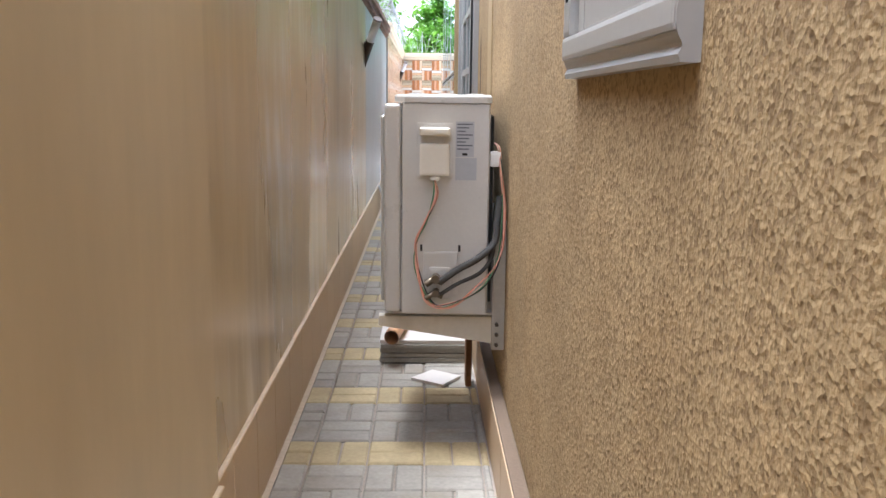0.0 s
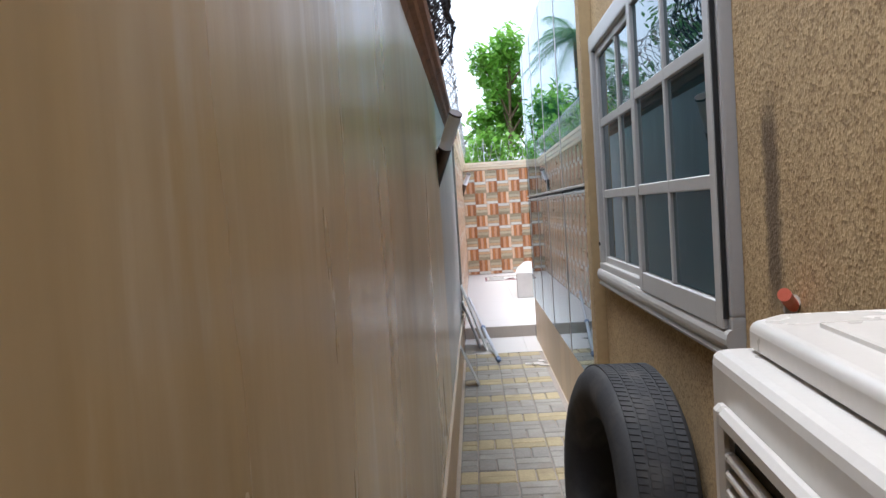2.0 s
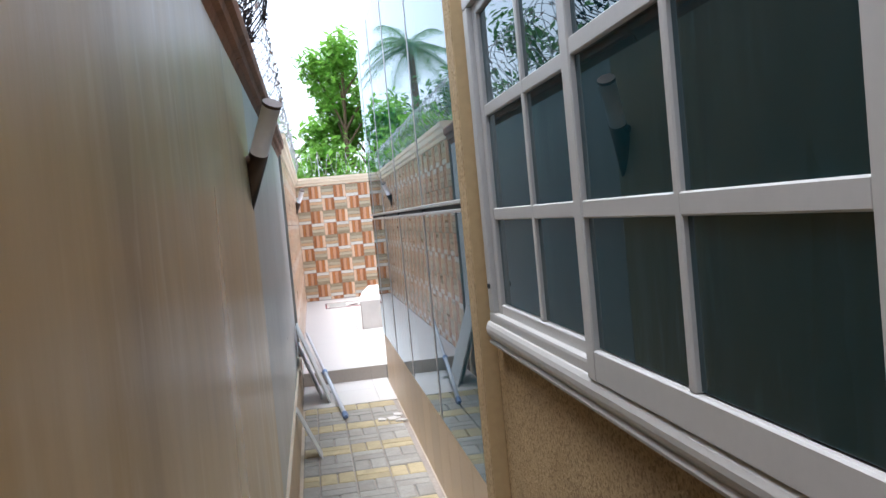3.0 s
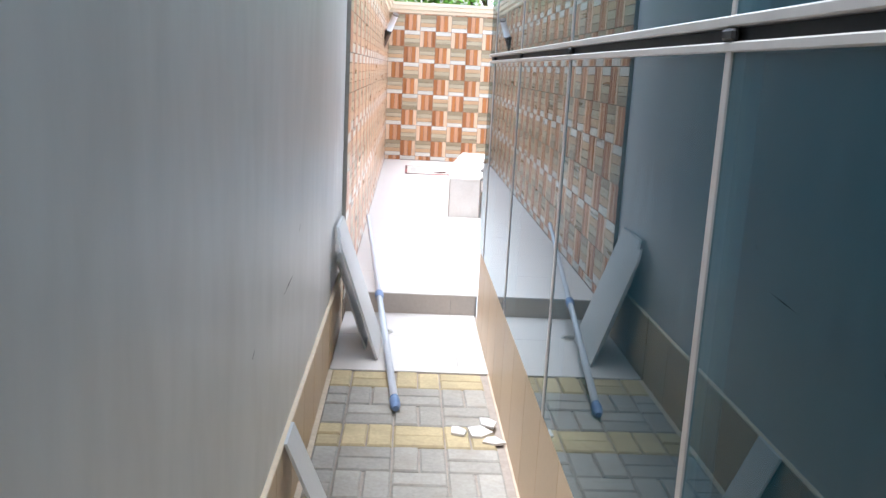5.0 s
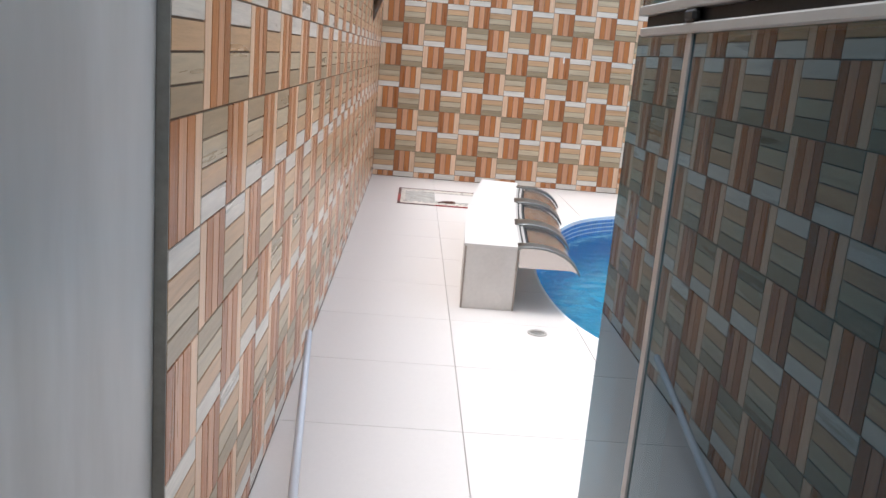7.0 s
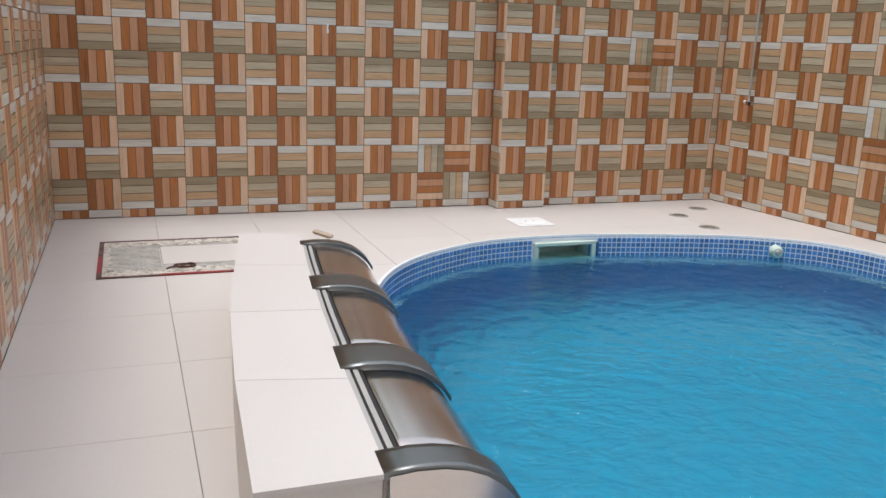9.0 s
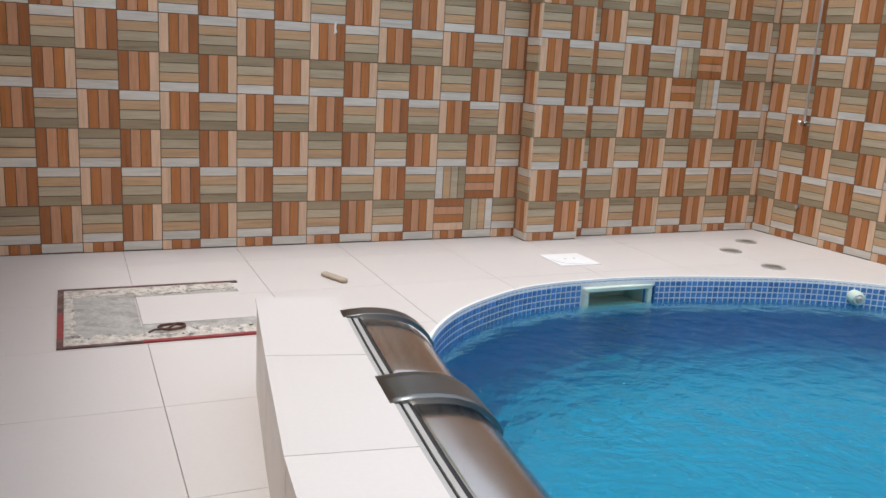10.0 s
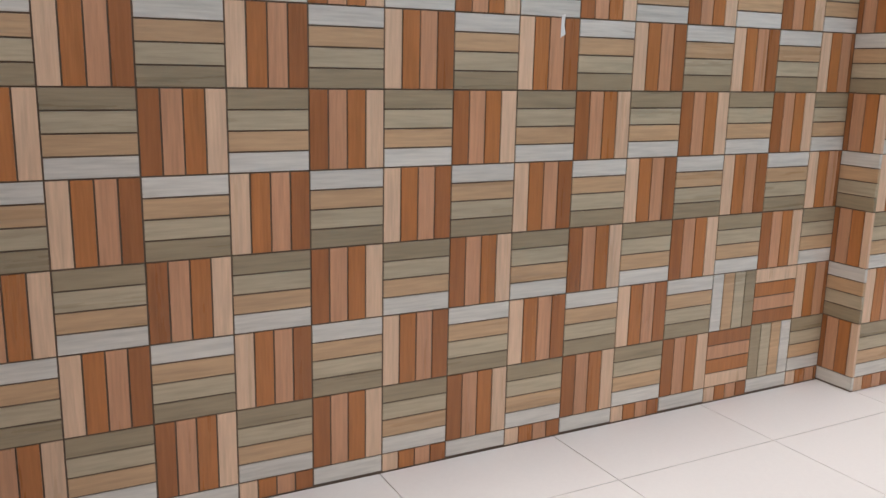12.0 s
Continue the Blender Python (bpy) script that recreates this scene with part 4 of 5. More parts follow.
pole = thing("telescopic_pole", "grey telescopic pool pole with blue plastic grip", "pole", (0.034, 14.78, 0.142))
d = Vector((0.294 - 0.034, 11.864 - 14.78, -0.096 - 0.142))
part("thin_tube", tube(bmesh.new(), (Vector((0, 0, 0)), d * 0.56), 0.0125, 14), GREY_TUBE, pole)
part("thick_tube", tube(bmesh.new(), (d * 0.56, d * 0.97), 0.016, 14), GREY_TUBE, pole)
part("collar", tube(bmesh.new(), (d * 0.548, d * 0.553, d * 0.572, d * 0.577), (0.017, 0.023, 0.023, 0.018), 14), BLUE_PL, pole, "blue plastic locking collar")
part("grip", tube(bmesh.new(), (d * 0.968, d * 0.975, d * 0.99, d), (0.018, 0.021, 0.021, 0.012), 14), BLUE_PL, pole, "blue plastic end grip")
random.seed(9)
for i, (x, y, s) in enumerate(((0.53, 11.7, 0.04), (0.61, 11.69, 0.055), (0.645, 11.76, 0.045), (0.65, 11.62, 0.04))):
    sh = thing("tile_shard", "broken white tile shard on the paving", "tile shard", (x, y, PAVE + 0.001 + 0.008 * (i == 2)), "tile shards on the paving")
    bm = bmesh.new()
    n = 5
    an = sorted(random.uniform(0, 6.28) for _ in range(n))
    an = [2 * math.pi * (k + random.uniform(-0.3, 0.3)) / n for k in range(n)]
    rr = [s * random.uniform(0.7, 1.25) for _ in range(n)]
    lo = [bm.verts.new((math.cos(a) * r, math.sin(a) * r, 0)) for a, r in zip(an, rr)]
    hi = [bm.verts.new((math.cos(a) * r, math.sin(a) * r, 0.009)) for a, r in zip(an, rr)]
    bm.faces.new(lo[::-1]), bm.faces.new(hi)
    for k in range(n):
        bm.faces.new((lo[k], lo[(k + 1) % n], hi[(k + 1) % n], hi[k]))
    part("piece", bm, FLOOR_T, sh)


def floor_drain(x, y, z, r, label, square=0.0):
    dr = thing("floor_drain", label, "drain", (x, y, z), "round drains in the floor")
    bm = bmesh.new()
    n = 24
    ring = lambda rad, zz: [bm.verts.new((math.cos(2 * math.pi * k / n) * rad, math.sin(2 * math.pi * k / n) * rad, zz)) for k in range(n)]
    a, b, c = ring(r, 0.0), ring(r * 0.97, 0.004), ring(r * 0.72, 0.004)
    for p, q in ((a, b), (b, c)):
        for k in range(n):
            bm.faces.new((p[k], p[(k + 1) % n], q[(k + 1) % n], q[k]))
    part("rim", bm, GALV, dr)
    # flat black disc under the bars, the drain's inner shade as colour
    bm = bmesh.new()
    bm.faces.new([bm.verts.new((math.cos(2 * math.pi * k / n) * r * 0.725, math.sin(2 * math.pi * k / n) * r * 0.725, 0.001)) for k in range(n)])
    part("hole", bm, BLACK, dr, "black disc for the shade in the drain")
    for k in range(5):
        w = r * 0.7 * math.cos(math.asin((k - 2) * 0.35))
        part("grate_bar", boxes((-w, (k - 2) * r * 0.25 - r * 0.06, 0.0015, w, (k - 2) * r * 0.25 + r * 0.06, 0.004)), GALV, dr)
    return dr
floor_drain(0.222, 12.89, PAVE + 0.001, 0.04, "small round drain in the landing tiles")
floor_drain(0.99, 15.4, 0.001, 0.045, "round steel drain in the deck beside the fountain")
for x, y in ((4.17, 18.96), (4.21, 19.37), (4.53, 19.58)):
    floor_drain(x, y, 0.001, 0.07, "round steel drain cover in the deck")


# ---- scratches on the grey wall ----
SCUFF = mat("scuff", lin(96, 94, 92), 0.8, vary=0.2, scale=20, grain=60, bump=0)
for y0, z0, y1, z1, w in ((11.0, 0.58, 11.2, 0.592, 0.0014), (11.31, 0.69, 11.35, 0.715, 0.0012), (10.53, 0.56, 10.57, 0.574, 0.0012), (11.9, 0.62, 11.92, 0.7, 0.0006)):
    bm = bmesh.new()
    bm.faces.new([bm.verts.new(p) for p in ((-0.0185, y0, z0), (-0.0185, (y0 + y1) / 2 + w, (z0 + z1) / 2 - w * 2), (-0.0185, y1, z1), (-0.0185, (y0 + y1) / 2 - w, (z0 + z1) / 2 + w * 2))])
    structure("trim_scuff", bm, SCUFF, "thin dark scratch on the painted wall", "scratch")

# ---- fountain wall beside the pool ----
BACK_E = [(0.652, 15.72), (0.685, 16.28), (0.735, 16.84), (0.818, 17.42), (0.9, 17.96)]
FRONT_E = [(0.912, 15.72), (0.952, 16.22), (1.01, 16.8), (1.076, 17.36), (1.152, 17.92)]
PZ = 0.322
planter = thing("fountain_wall", "low white tiled fountain wall curving beside the pool", "fountain wall", (0, 0, 0))
def edge_at(es, y):
    for (x0, y0), (x1, y1) in zip(es, es[1:]):
        if y <= y1:
            return (x0 + (x1 - x0) * (y - y0) / (y1 - y0), y)
    return (es[-1][0], y)
core = bmesh.new()
prism(core, [(x + 0.01, min(max(y, 15.732), 17.945)) for x, y in BACK_E] + [(x - 0.01, min(max(y, 15.732), 17.905)) for x, y in FRONT_E[::-1]], 0.001, PZ - 0.012)
part("core", core, CEMENT, planter, "cement body")
TILE_SIDE = mat("planter_side_tile", lin(206, 200, 192), 0.35, vary=0.06, scale=3, grain=60, bump=0.05, dirt_sheen=(lin(170, 160, 148), 0.45, 4))
for i in range(4):
    b0, b1, f0, f1 = Vector(BACK_E[i]), Vector(BACK_E[i + 1]), Vector(FRONT_E[i]), Vector(FRONT_E[i + 1])
    g = 0.0012
    bm = bmesh.new()
    e0 = 0.006 if i == 0 else -g
    prism(bm, [(b0.x - 0.004, b0.y + g - (0.006 if i == 0 else 0)), (f0.x + 0.004, f0.y + g - (0.006 if i == 0 else 0)), (f1.x + 0.004, f1.y - g), (b1.x - 0.004, b1.y - g)], PZ - 0.0115, PZ)
    part("top_tile", bm, FLOOR_T, planter)
    bm = bmesh.new()
    prism(bm, [(b0.x, b0.y + g), (b0.x + 0.0065, b0.y + g), (b1.x + 0.0065, b1.y - g), (b1.x, b1.y - g)], 0.001, PZ - 0.012)
    part("side_tile", bm, TILE_SIDE, planter, "grey-white side tile")
    bm = bmesh.new()
    prism(bm, [(f0.x - 0.0065, f0.y + g), (f0.x, f0.y + g), (f1.x, f1.y - g), (f1.x - 0.0065, f1.y - g)], 0.001, PZ - 0.012)
    part("side_tile", bm, TILE_SIDE, planter, "grey-white side tile")
part("end_tile", boxes((0.662, 15.72, 0.001, 0.905, 15.7315, PZ - 0.012), bevel=0.001), TILE_SIDE, planter, "grey-white end tile")
part("edge_trim", boxes((0.6535, 15.7185, 0.001, 0.6615, 15.7265, PZ - 0.0122), (0.9055, 15.7185, 0.001, 0.9135, 15.7265, PZ - 0.0122)), JOINT, planter, "brownish corner joint")

# ---- steel water blade along the fountain wall ----
blade = thing("water_blade", "curved stainless steel water spout on the fountain wall", "water spout", (0, 0, 0))
def blade_section(y0, y1, lift, reach=1.0, thick=0.004, start=0.052):
    """A sheet that leaves the wall level and bends down towards the water."""
    bm = bmesh.new()
    ys = [y0 + (y1 - y0) * k / 6 for k in range(7)]
    prof = [(start, -0.004), (0.065, 0.0), (0.12, -0.004), (0.17, -0.014), (0.215, -0.032), (0.25, -0.056), (0.28, -0.085), (0.302, -0.12)]
    grid = []
    for yy in ys:
        x, _ = edge_at(FRONT_E, yy)
        row = [(x + u * reach, yy, PZ - 0.012 + v + lift) for u, v in prof]
        grid.append([[bm.verts.new((a, b, c + o)) for a, b, c in row] for o in (0.0, -thick)])
    for g0, g1 in zip(grid, grid[1:]):
        for k in range(len(prof) - 1):
            fc = bm.faces.new((g0[0][k], g0[0][k + 1], g1[0][k + 1], g1[0][k]))
            fc.smooth = True
            fc = bm.faces.new((g0[1][k], g1[1][k], g1[1][k + 1], g0[1][k + 1]))
            fc.smooth = True
        bm.faces.new((g0[0][-1], g0[1][-1], g1[1][-1], g1[0][-1]))
        bm.faces.new((g0[0][0], g1[0][0], g1[1][0], g0[1][0]))
    for g in (grid[0], grid[-1]):
        for k in range(len(prof) - 1):
            bm.faces.new((g[0][k], g[0][k + 1], g[1][k + 1], g[1][k]))
    bmesh.ops.recalc_face_normals(bm, faces=bm.faces)
    return bm
STRAP = mat("dark_brushed_steel", lin(124, 126, 124), 0.34, metal=1.0, vary=0.08, scale=7, grain=140, bump=0.05)
for y0, y1 in ((15.8, 16.31), (16.44, 17.05), (17.18, 17.7)):
    part("panel", blade_section(y0, y1, 0.0), STEEL, blade, "brushed steel curved panel")
for y0, y1 in ((15.715, 15.815), (16.285, 16.455), (17.03, 17.2), (17.69, 17.76)):
    part("strap", blade_section(y0, y1, 0.0175, 1.02, 0.016, -0.006), STRAP, blade, "dark steel strap over the joint")
bm = bmesh.new()
prof2 = [(0.002, -0.1), (0.002, -0.006), (0.06, -0.002), (0.12, -0.006), (0.17, -0.017), (0.215, -0.036), (0.25, -0.06), (0.275, -0.086), (0.29, -0.11), (0.26, -0.098)]
e_ = [[bm.verts.new((0.915 + u, yy, PZ + v)) for u, v in prof2] for yy in (15.711, 15.7145)]
bm.faces.new(e_[0]), bm.faces.new(e_[1][::-1])
for k in range(len(prof2)):
    bm.faces.new((e_[0][k], e_[0][(k + 1) % len(prof2)], e_[1][(k + 1) % len(prof2)], e_[1][k]))
bmesh.ops.recalc_face_normals(bm, faces=bm.faces)
part("end_plate", bm, STEEL, blade, "flat steel end plate")
for off, wid, h, m_ in ((0.002, 0.015, 0.003, ALU), (0.0175, 0.008, -0.004, BLACK), (0.026, 0.013, 0.001, ALU), (0.0395, 0.0115, -0.003, BLACK)):
    for y0, y1 in ((15.8, 16.31), (16.44, 17.05), (17.18, 17.7)):
        a, b = edge_at(FRONT_E, y0), edge_at(FRONT_E, y1)
        m2 = edge_at(FRONT_E, (y0 + y1) / 2)
        bm = bmesh.new()
        prism(bm, [(a[0] + off, y0), (a[0] + off + wid, y0), (m2[0] + off + wid, m2[1]), (b[0] + off + wid, y1), (b[0] + off, y1), (m2[0] + off, m2[1])], PZ - 0.02, PZ - 0.006 + h)
        part("rail", bm, m_, blade, "pale plastic edge rail" if m_ is ALU else "dark seal")

# ---- pool fittings ----
sk = thing("skimmer", "pale plastic pool skimmer mouth in the mosaic", "skimmer", (3.05, 18.93, -0.11))
SKM = mat("skimmer_plastic", lin(206, 220, 206), 0.45, vary=0.05, scale=8, grain=60, bump=0.03)
part("frame", boxes((-0.22, -0.012, 0.045, 0.22, 0.04, 0.07), (-0.22, -0.012, -0.075, 0.22, 0.04, -0.05), (-0.22, -0.012, -0.05, -0.19, 0.04, 0.045), (0.19, -0.012, -0.05, 0.22, 0.04, 0.045), bevel=0.004), SKM, sk)
part("throat", boxes((-0.19, 0.2, -0.05, 0.19, 0.21, 0.045), (-0.2, 0.0405, -0.06, -0.19, 0.2, 0.05), (0.19, 0.0405, -0.06, 0.2, 0.2, 0.05), (-0.19, 0.0405, 0.045, 0.19, 0.2, 0.05), (-0.19, 0.0405, -0.055, 0.19, 0.2, -0.05)), SKM, sk, "shaded greenish throat")
jet = thing("pool_jet", "white round return nozzle in the pool wall", "nozzle", (4.375, 18.515, -0.08))
part("flange", tube(bmesh.new(), ((0.05, 0.1, 0), (0, 0.0, 0), (-0.006, -0.012, 0)), (0.04, 0.04, 0.03), 20), SKM, jet)
part("nozzle", tube(bmesh.new(), ((-0.0065, -0.013, 0), (-0.014, -0.028, 0)), (0.02, 0.012), 14), GALV, jet, "grey nozzle eye")
lid = thing("access_hatch", "white square skimmer hatch in the deck", "hatch", (3.0, 19.36, 0.001))
LID = mat("white_plastic", lin(236, 236, 234), 0.45, vary=0.03, scale=6, grain=60, bump=0.02)
part("frame", boxes((-0.13, -0.13, 0.0, 0.13, 0.13, 0.004), bevel=0.001), LID, lid)
part("cover", tube(bmesh.new(), ((0, 0, 0.0045), (0, 0, 0.007)), 0.115, 28), LID, lid)
for x in (-0.03, 0.03):
    part("screw", tube(bmesh.new(), ((x, 0, 0.0071), (x, 0, 0.0085)), 0.007, 8), GALV, lid)

# ---- inspection hatch in the deck ----
hatch = thing("inspection_hatch", "open-edged inspection hatch with a rusty frame and rough mortar", "hatch", (0.28, 18.5, 0.001))
RUST = mat("grimy_frame", lin(98, 70, 64), 0.85, vary=0.35, scale=12, grain=60, bump=0.4, dirt_sheen=(lin(150, 140, 130), 0.8, 9))
RED_IRON = mat("red_primer", lin(142, 56, 54), 0.7, vary=0.2, scale=10, grain=60, bump=0.2, dirt_sheen=(lin(120, 96, 88), 0.6, 14))
MORTAR = mat("rough_mortar", lin(172, 168, 160), 0.95, vary=0.25, scale=14, grain=60, bump=0.9, dist=0.01, dirt_sheen=(lin(122, 116, 108), 0.7, 12))
PATCH = mat("broken_screed", lin(206, 198, 186), 0.95, vary=0.25, scale=30, grain=90, bump=1.0, dist=0.01, dirt_sheen=(lin(70, 64, 58), 0.9, 26))
HW, HD = 0.79, 0.79
part("frame", boxes((0, 0, 0, 0.3, 0.02, 0.006), (0, HD - 0.022, 0, HW, HD, 0.006), (0, 0.0205, 0, 0.024, HD - 0.0225, 0.006)), RUST, hatch, "grimy steel angle frame")
for r in ((0.301, 0, 0, HW - 0.02, 0.024, 0.007), (0.0005, 0.1, 0.0063, 0.022, 0.42, 0.0075)):
    part("frame_rail", boxes(r), RED_IRON, hatch, "red primed steel angle")
part("slab", boxes((0.06, 0.09, 0, 0.31, HD - 0.13, 0.005)), MORTAR, hatch, "rough grey concrete infill")
part("inset_tile", boxes((0.316, 0.215, 0, HW - 0.02, 0.6, 0.006), bevel=0.001), FLOOR_T, hatch, "cream tile laid into the hatch")
random.seed(21)
def ragged_strip(x0, y0, x1, y1, amp, z, n=26, along_y=False):
    """A strip of broken screed with an uneven inner edge."""
    bm = bmesh.new()
    rowa, rowb = [], []
    for k in range(n + 1):
        t = k / n
        j = random.uniform(-amp, amp)
        p, q = ((x0 + (x1 - x0) * t, y0), (x0 + (x1 - x0) * t, y1 + j)) if not along_y else ((x0, y0 + (y1 - y0) * t), (x1 + j, y0 + (y1 - y0) * t))
        rowa.append([bm.verts.new((*p, zz)) for zz in (0.0, z)])
        rowb.append([bm.verts.new((*q, zz)) for zz in (0.0, z + random.uniform(-0.001, 0.003))])
    for k in range(n):
        for a, b in ((rowa[k], rowa[k + 1]), (rowb[k + 1], rowb[k])):
            bm.faces.new((a[0], b[0], b[1], a[1]))
        bm.faces.new((rowa[k][1], rowa[k + 1][1], rowb[k + 1][1], rowb[k][1]))
    bmesh.ops.recalc_face_normals(bm, faces=bm.faces)
    return bm
part("mortar_strip", ragged_strip(0.026, HD - 0.024, HW - 0.03, HD - 0.14, 0.03, 0.004), PATCH, hatch, "crumbled mortar edge")
part("mortar_strip", ragged_strip(0.026, 0.022, HW - 0.02, 0.11, 0.035, 0.005), PATCH, hatch, "crumbled mortar edge")
part("mortar_strip", ragged_strip(0.026, 0.12, 0.062, HD - 0.15, 0.012, 0.0045, 20, True), PATCH, hatch, "crumbled mortar edge")
for r in ((0.312, 0.08, 0, HW - 0.02, 0.213, 0.003), (0.312, 0.603, 0, HW - 0.02, HD - 0.13, 0.003)):
    part("mortar_bed", boxes(r), MORTAR, hatch, "grey mortar bed around the inset tile")
bm = bmesh.new()
for k in range(70):
    x, y = random.uniform(0.03, HW - 0.05), random.choice((random.uniform(0.05, 0.13), random.uniform(0.64, 0.74)))
    w = random.uniform(0.004, 0.012)
    tube(bm, ((x, y, 0.003), (x + random.uniform(-w, w), y + random.uniform(-w, w), 0.006 + w * 0.25)), (w, w * 0.4), 5)
tagged(part("rubble", bm, PATCH, hatch, "crumbled mortar"), kind="stuff")
wr = thing("wire_coil", "small coil of rusty wire on the hatch", "wire", (0.7, 18.63, 0.008))
pts = [(0.05 * math.cos(a) * (1 + 0.1 * math.sin(3 * a)), 0.035 * math.sin(a), 0.005 + 0.003 * a / 6) for a in (k * 0.35 for k in range(40))]
part("loop", tube(bmesh.new(), pts + [(-0.02, -0.03, 0.012), (-0.07, -0.02, 0.008), (-0.09, -0.035, 0.004)], 0.0045, 6), mat("rusty_wire", lin(96, 66, 56), 0.7, metal=0.4, vary=0.2, scale=20, grain=60), wr)
wp = thing("wood_scrap", "small pale scrap of wood on the deck", "wood scrap", (1.545, 19.228, 0.001))
wp.rotation_euler = (0, 0, radians(-67))
part("piece", boxes((-0.09, -0.019, 0, 0.085, 0.019, 0.022), bevel=0.006), mat("pale_wood", lin(186, 170, 150), 0.8, dirt_sheen=(lin(110, 88, 66), 0.7, 9), vary=0.25, scale=6, grain=60, bump=0.2, stretch=(0.1, 1, 1)), wp)

# ---- shower pipe on the side wall ----
shower = thing("shower_pipe", "thin chrome shower pipe with a tap on the tiled wall", "shower", (RIGHT_X + SKEW * 0.34, 19.58, 0.8))
CHROME = mat("chrome", lin(214, 214, 214), 0.15, metal=1.0, vary=0.04, scale=9, grain=60, bump=0)
part("riser", tube(bmesh.new(), smooth_path(((-0.03, 0.0, 0.0), (-0.03, 0.0, 0.5), (-0.03, 0.0, 1.25), (-0.08, 0, 1.38), (-0.2, 0, 1.38)), 6), 0.008, 10), GALV, shower)
part("tap_body", tube(bmesh.new(), ((0.012, 0, 0), (-0.045, 0, 0)), 0.017, 12), CHROME, shower)
part("tap_handle", tube(bmesh.new(), ((-0.03, 0.05, 0.01), (-0.03, -0.04, 0.01)), 0.01, 10), CHROME, shower)
part("rose", tube(bmesh.new(), ((-0.2, 0, 1.38), (-0.21, 0, 1.34), (-0.215, 0, 1.33)), (0.012, 0.05, 0.05), 16), CHROME, shower)
stub = thing("pipe_stub", "small capped pipe stub in the tiled wall", "pipe", (RIGHT_X + SKEW * 0.37, 19.55, 0.24))
part("cap", tube(bmesh.new(), ((0.01, 0, 0), (-0.02, 0, 0)), 0.014, 10), GALV, stub)

# ---- trees beyond the walls ----
def leaf_mat(name, a):
    m = mat(name, lin(*a), 0.45, vary=0.3, scale=2, grain=9, bump=0, per_island=0.45)
    b = m.node_tree.nodes["Principled BSDF"]
    nt = m.node_tree
    tl, mx = nt.nodes.new("ShaderNodeBsdfTranslucent"), nt.nodes.new("ShaderNodeMixShader")
    tl.inputs[0].default_value = lin(*[min(255, int(v * 1.25)) for v in a])
    mx.inputs[0].default_value = 0.45
    nt.links.new(b.outputs[0], mx.inputs[1])
    nt.links.new(tl.outputs[0], mx.inputs[2])
    nt.links.new(mx.outputs[0], nt.nodes["Material Output"].inputs[0])
    return m
LEAF = leaf_mat("leaf", (112, 152, 62))
LEAF_D = leaf_mat("leaf_dark", (80, 112, 66))
BARK = mat("bark", lin(112, 94, 76), 0.95, vary=0.25, scale=4, grain=30, bump=0.6, stretch=(1, 1, 0.2))


def leaf_clump(verts, faces, c, r, n, size):
    for _ in range(n):
        d = Vector((random.gauss(0, 1), random.gauss(0, 1), random.gauss(0, 0.8)))
        p = Vector(c) + d.normalized() * r * random.random() ** 0.5
        u = Vector((random.uniform(-1, 1), random.uniform(-1, 1), random.uniform(-0.6, 0.6))).normalized()
        w = u.cross(Vector((random.uniform(-0.4, 0.4), random.uniform(-0.4, 0.4), 1))).normalized()
        s = size * random.uniform(0.6, 1.3)
        k = len(verts)
        bend = Vector((0, 0, -0.15 * s))
        verts += [p - u * s, p + w * s * 0.42, p + u * s + bend, p - w * s * 0.42]
        faces += [(k, k + 1, k + 2), (k, k + 2, k + 3)]


def tree(x, y, h, spread, n, size, material, label, low=0.25):
    t = thing("tree", label, "tree", (x, y, -0.4), "trees beyond the walls")
    bm = bmesh.new()
    trunk = smooth_path([(0, 0, 0), (random.uniform(-0.1, 0.1), 0, h * 0.3), (random.uniform(-0.2, 0.2), 0.1, h * 0.6), (random.uniform(-0.3, 0.3), 0, h * 0.9)], 5)
    tube(bm, trunk, [0.09 * h / 5 * (1 - 0.85 * k / (len(trunk) - 1)) for k in range(len(trunk))], 8)
    part("trunk", bm, BARK, t)
    verts, faces = [], []
    for k in range(14):
        z = h * random.uniform(low, 0.98)
        a = random.uniform(0, 6.28)
        ln = spread * random.uniform(0.4, 1.0) * (1.15 - 0.7 * abs(z / h - 0.55))
        start = trunk[min(len(trunk) - 1, int(z / h * len(trunk) * 0.9))]
        tip = Vector((start.x + math.cos(a) * ln, start.y + math.sin(a) * ln, z + random.uniform(0, 0.4)))
        bm = bmesh.new()
        mid = start.lerp(tip, 0.5) + Vector((0, 0, 0.15))
        tube(bm, smooth_path([start, mid, tip], 4), [0.03, 0.027, 0.024, 0.021, 0.018, 0.015, 0.012, 0.006, 0.006], 5)
        part("limb", bm, BARK, t)
        for q in (0.55, 0.8, 1.0):
            leaf_clump(verts, faces, start.lerp(tip, q) + Vector((0, 0, 0.1)), 0.42 * spread / 1.4, n // 42, size)
    me = bpy.data.meshes.new("crown")
    me.from_pydata([tuple(v) for v in verts], [], faces)
    me.materials.append(material)
    o = new("crown", me)
    o.parent = t
    return t


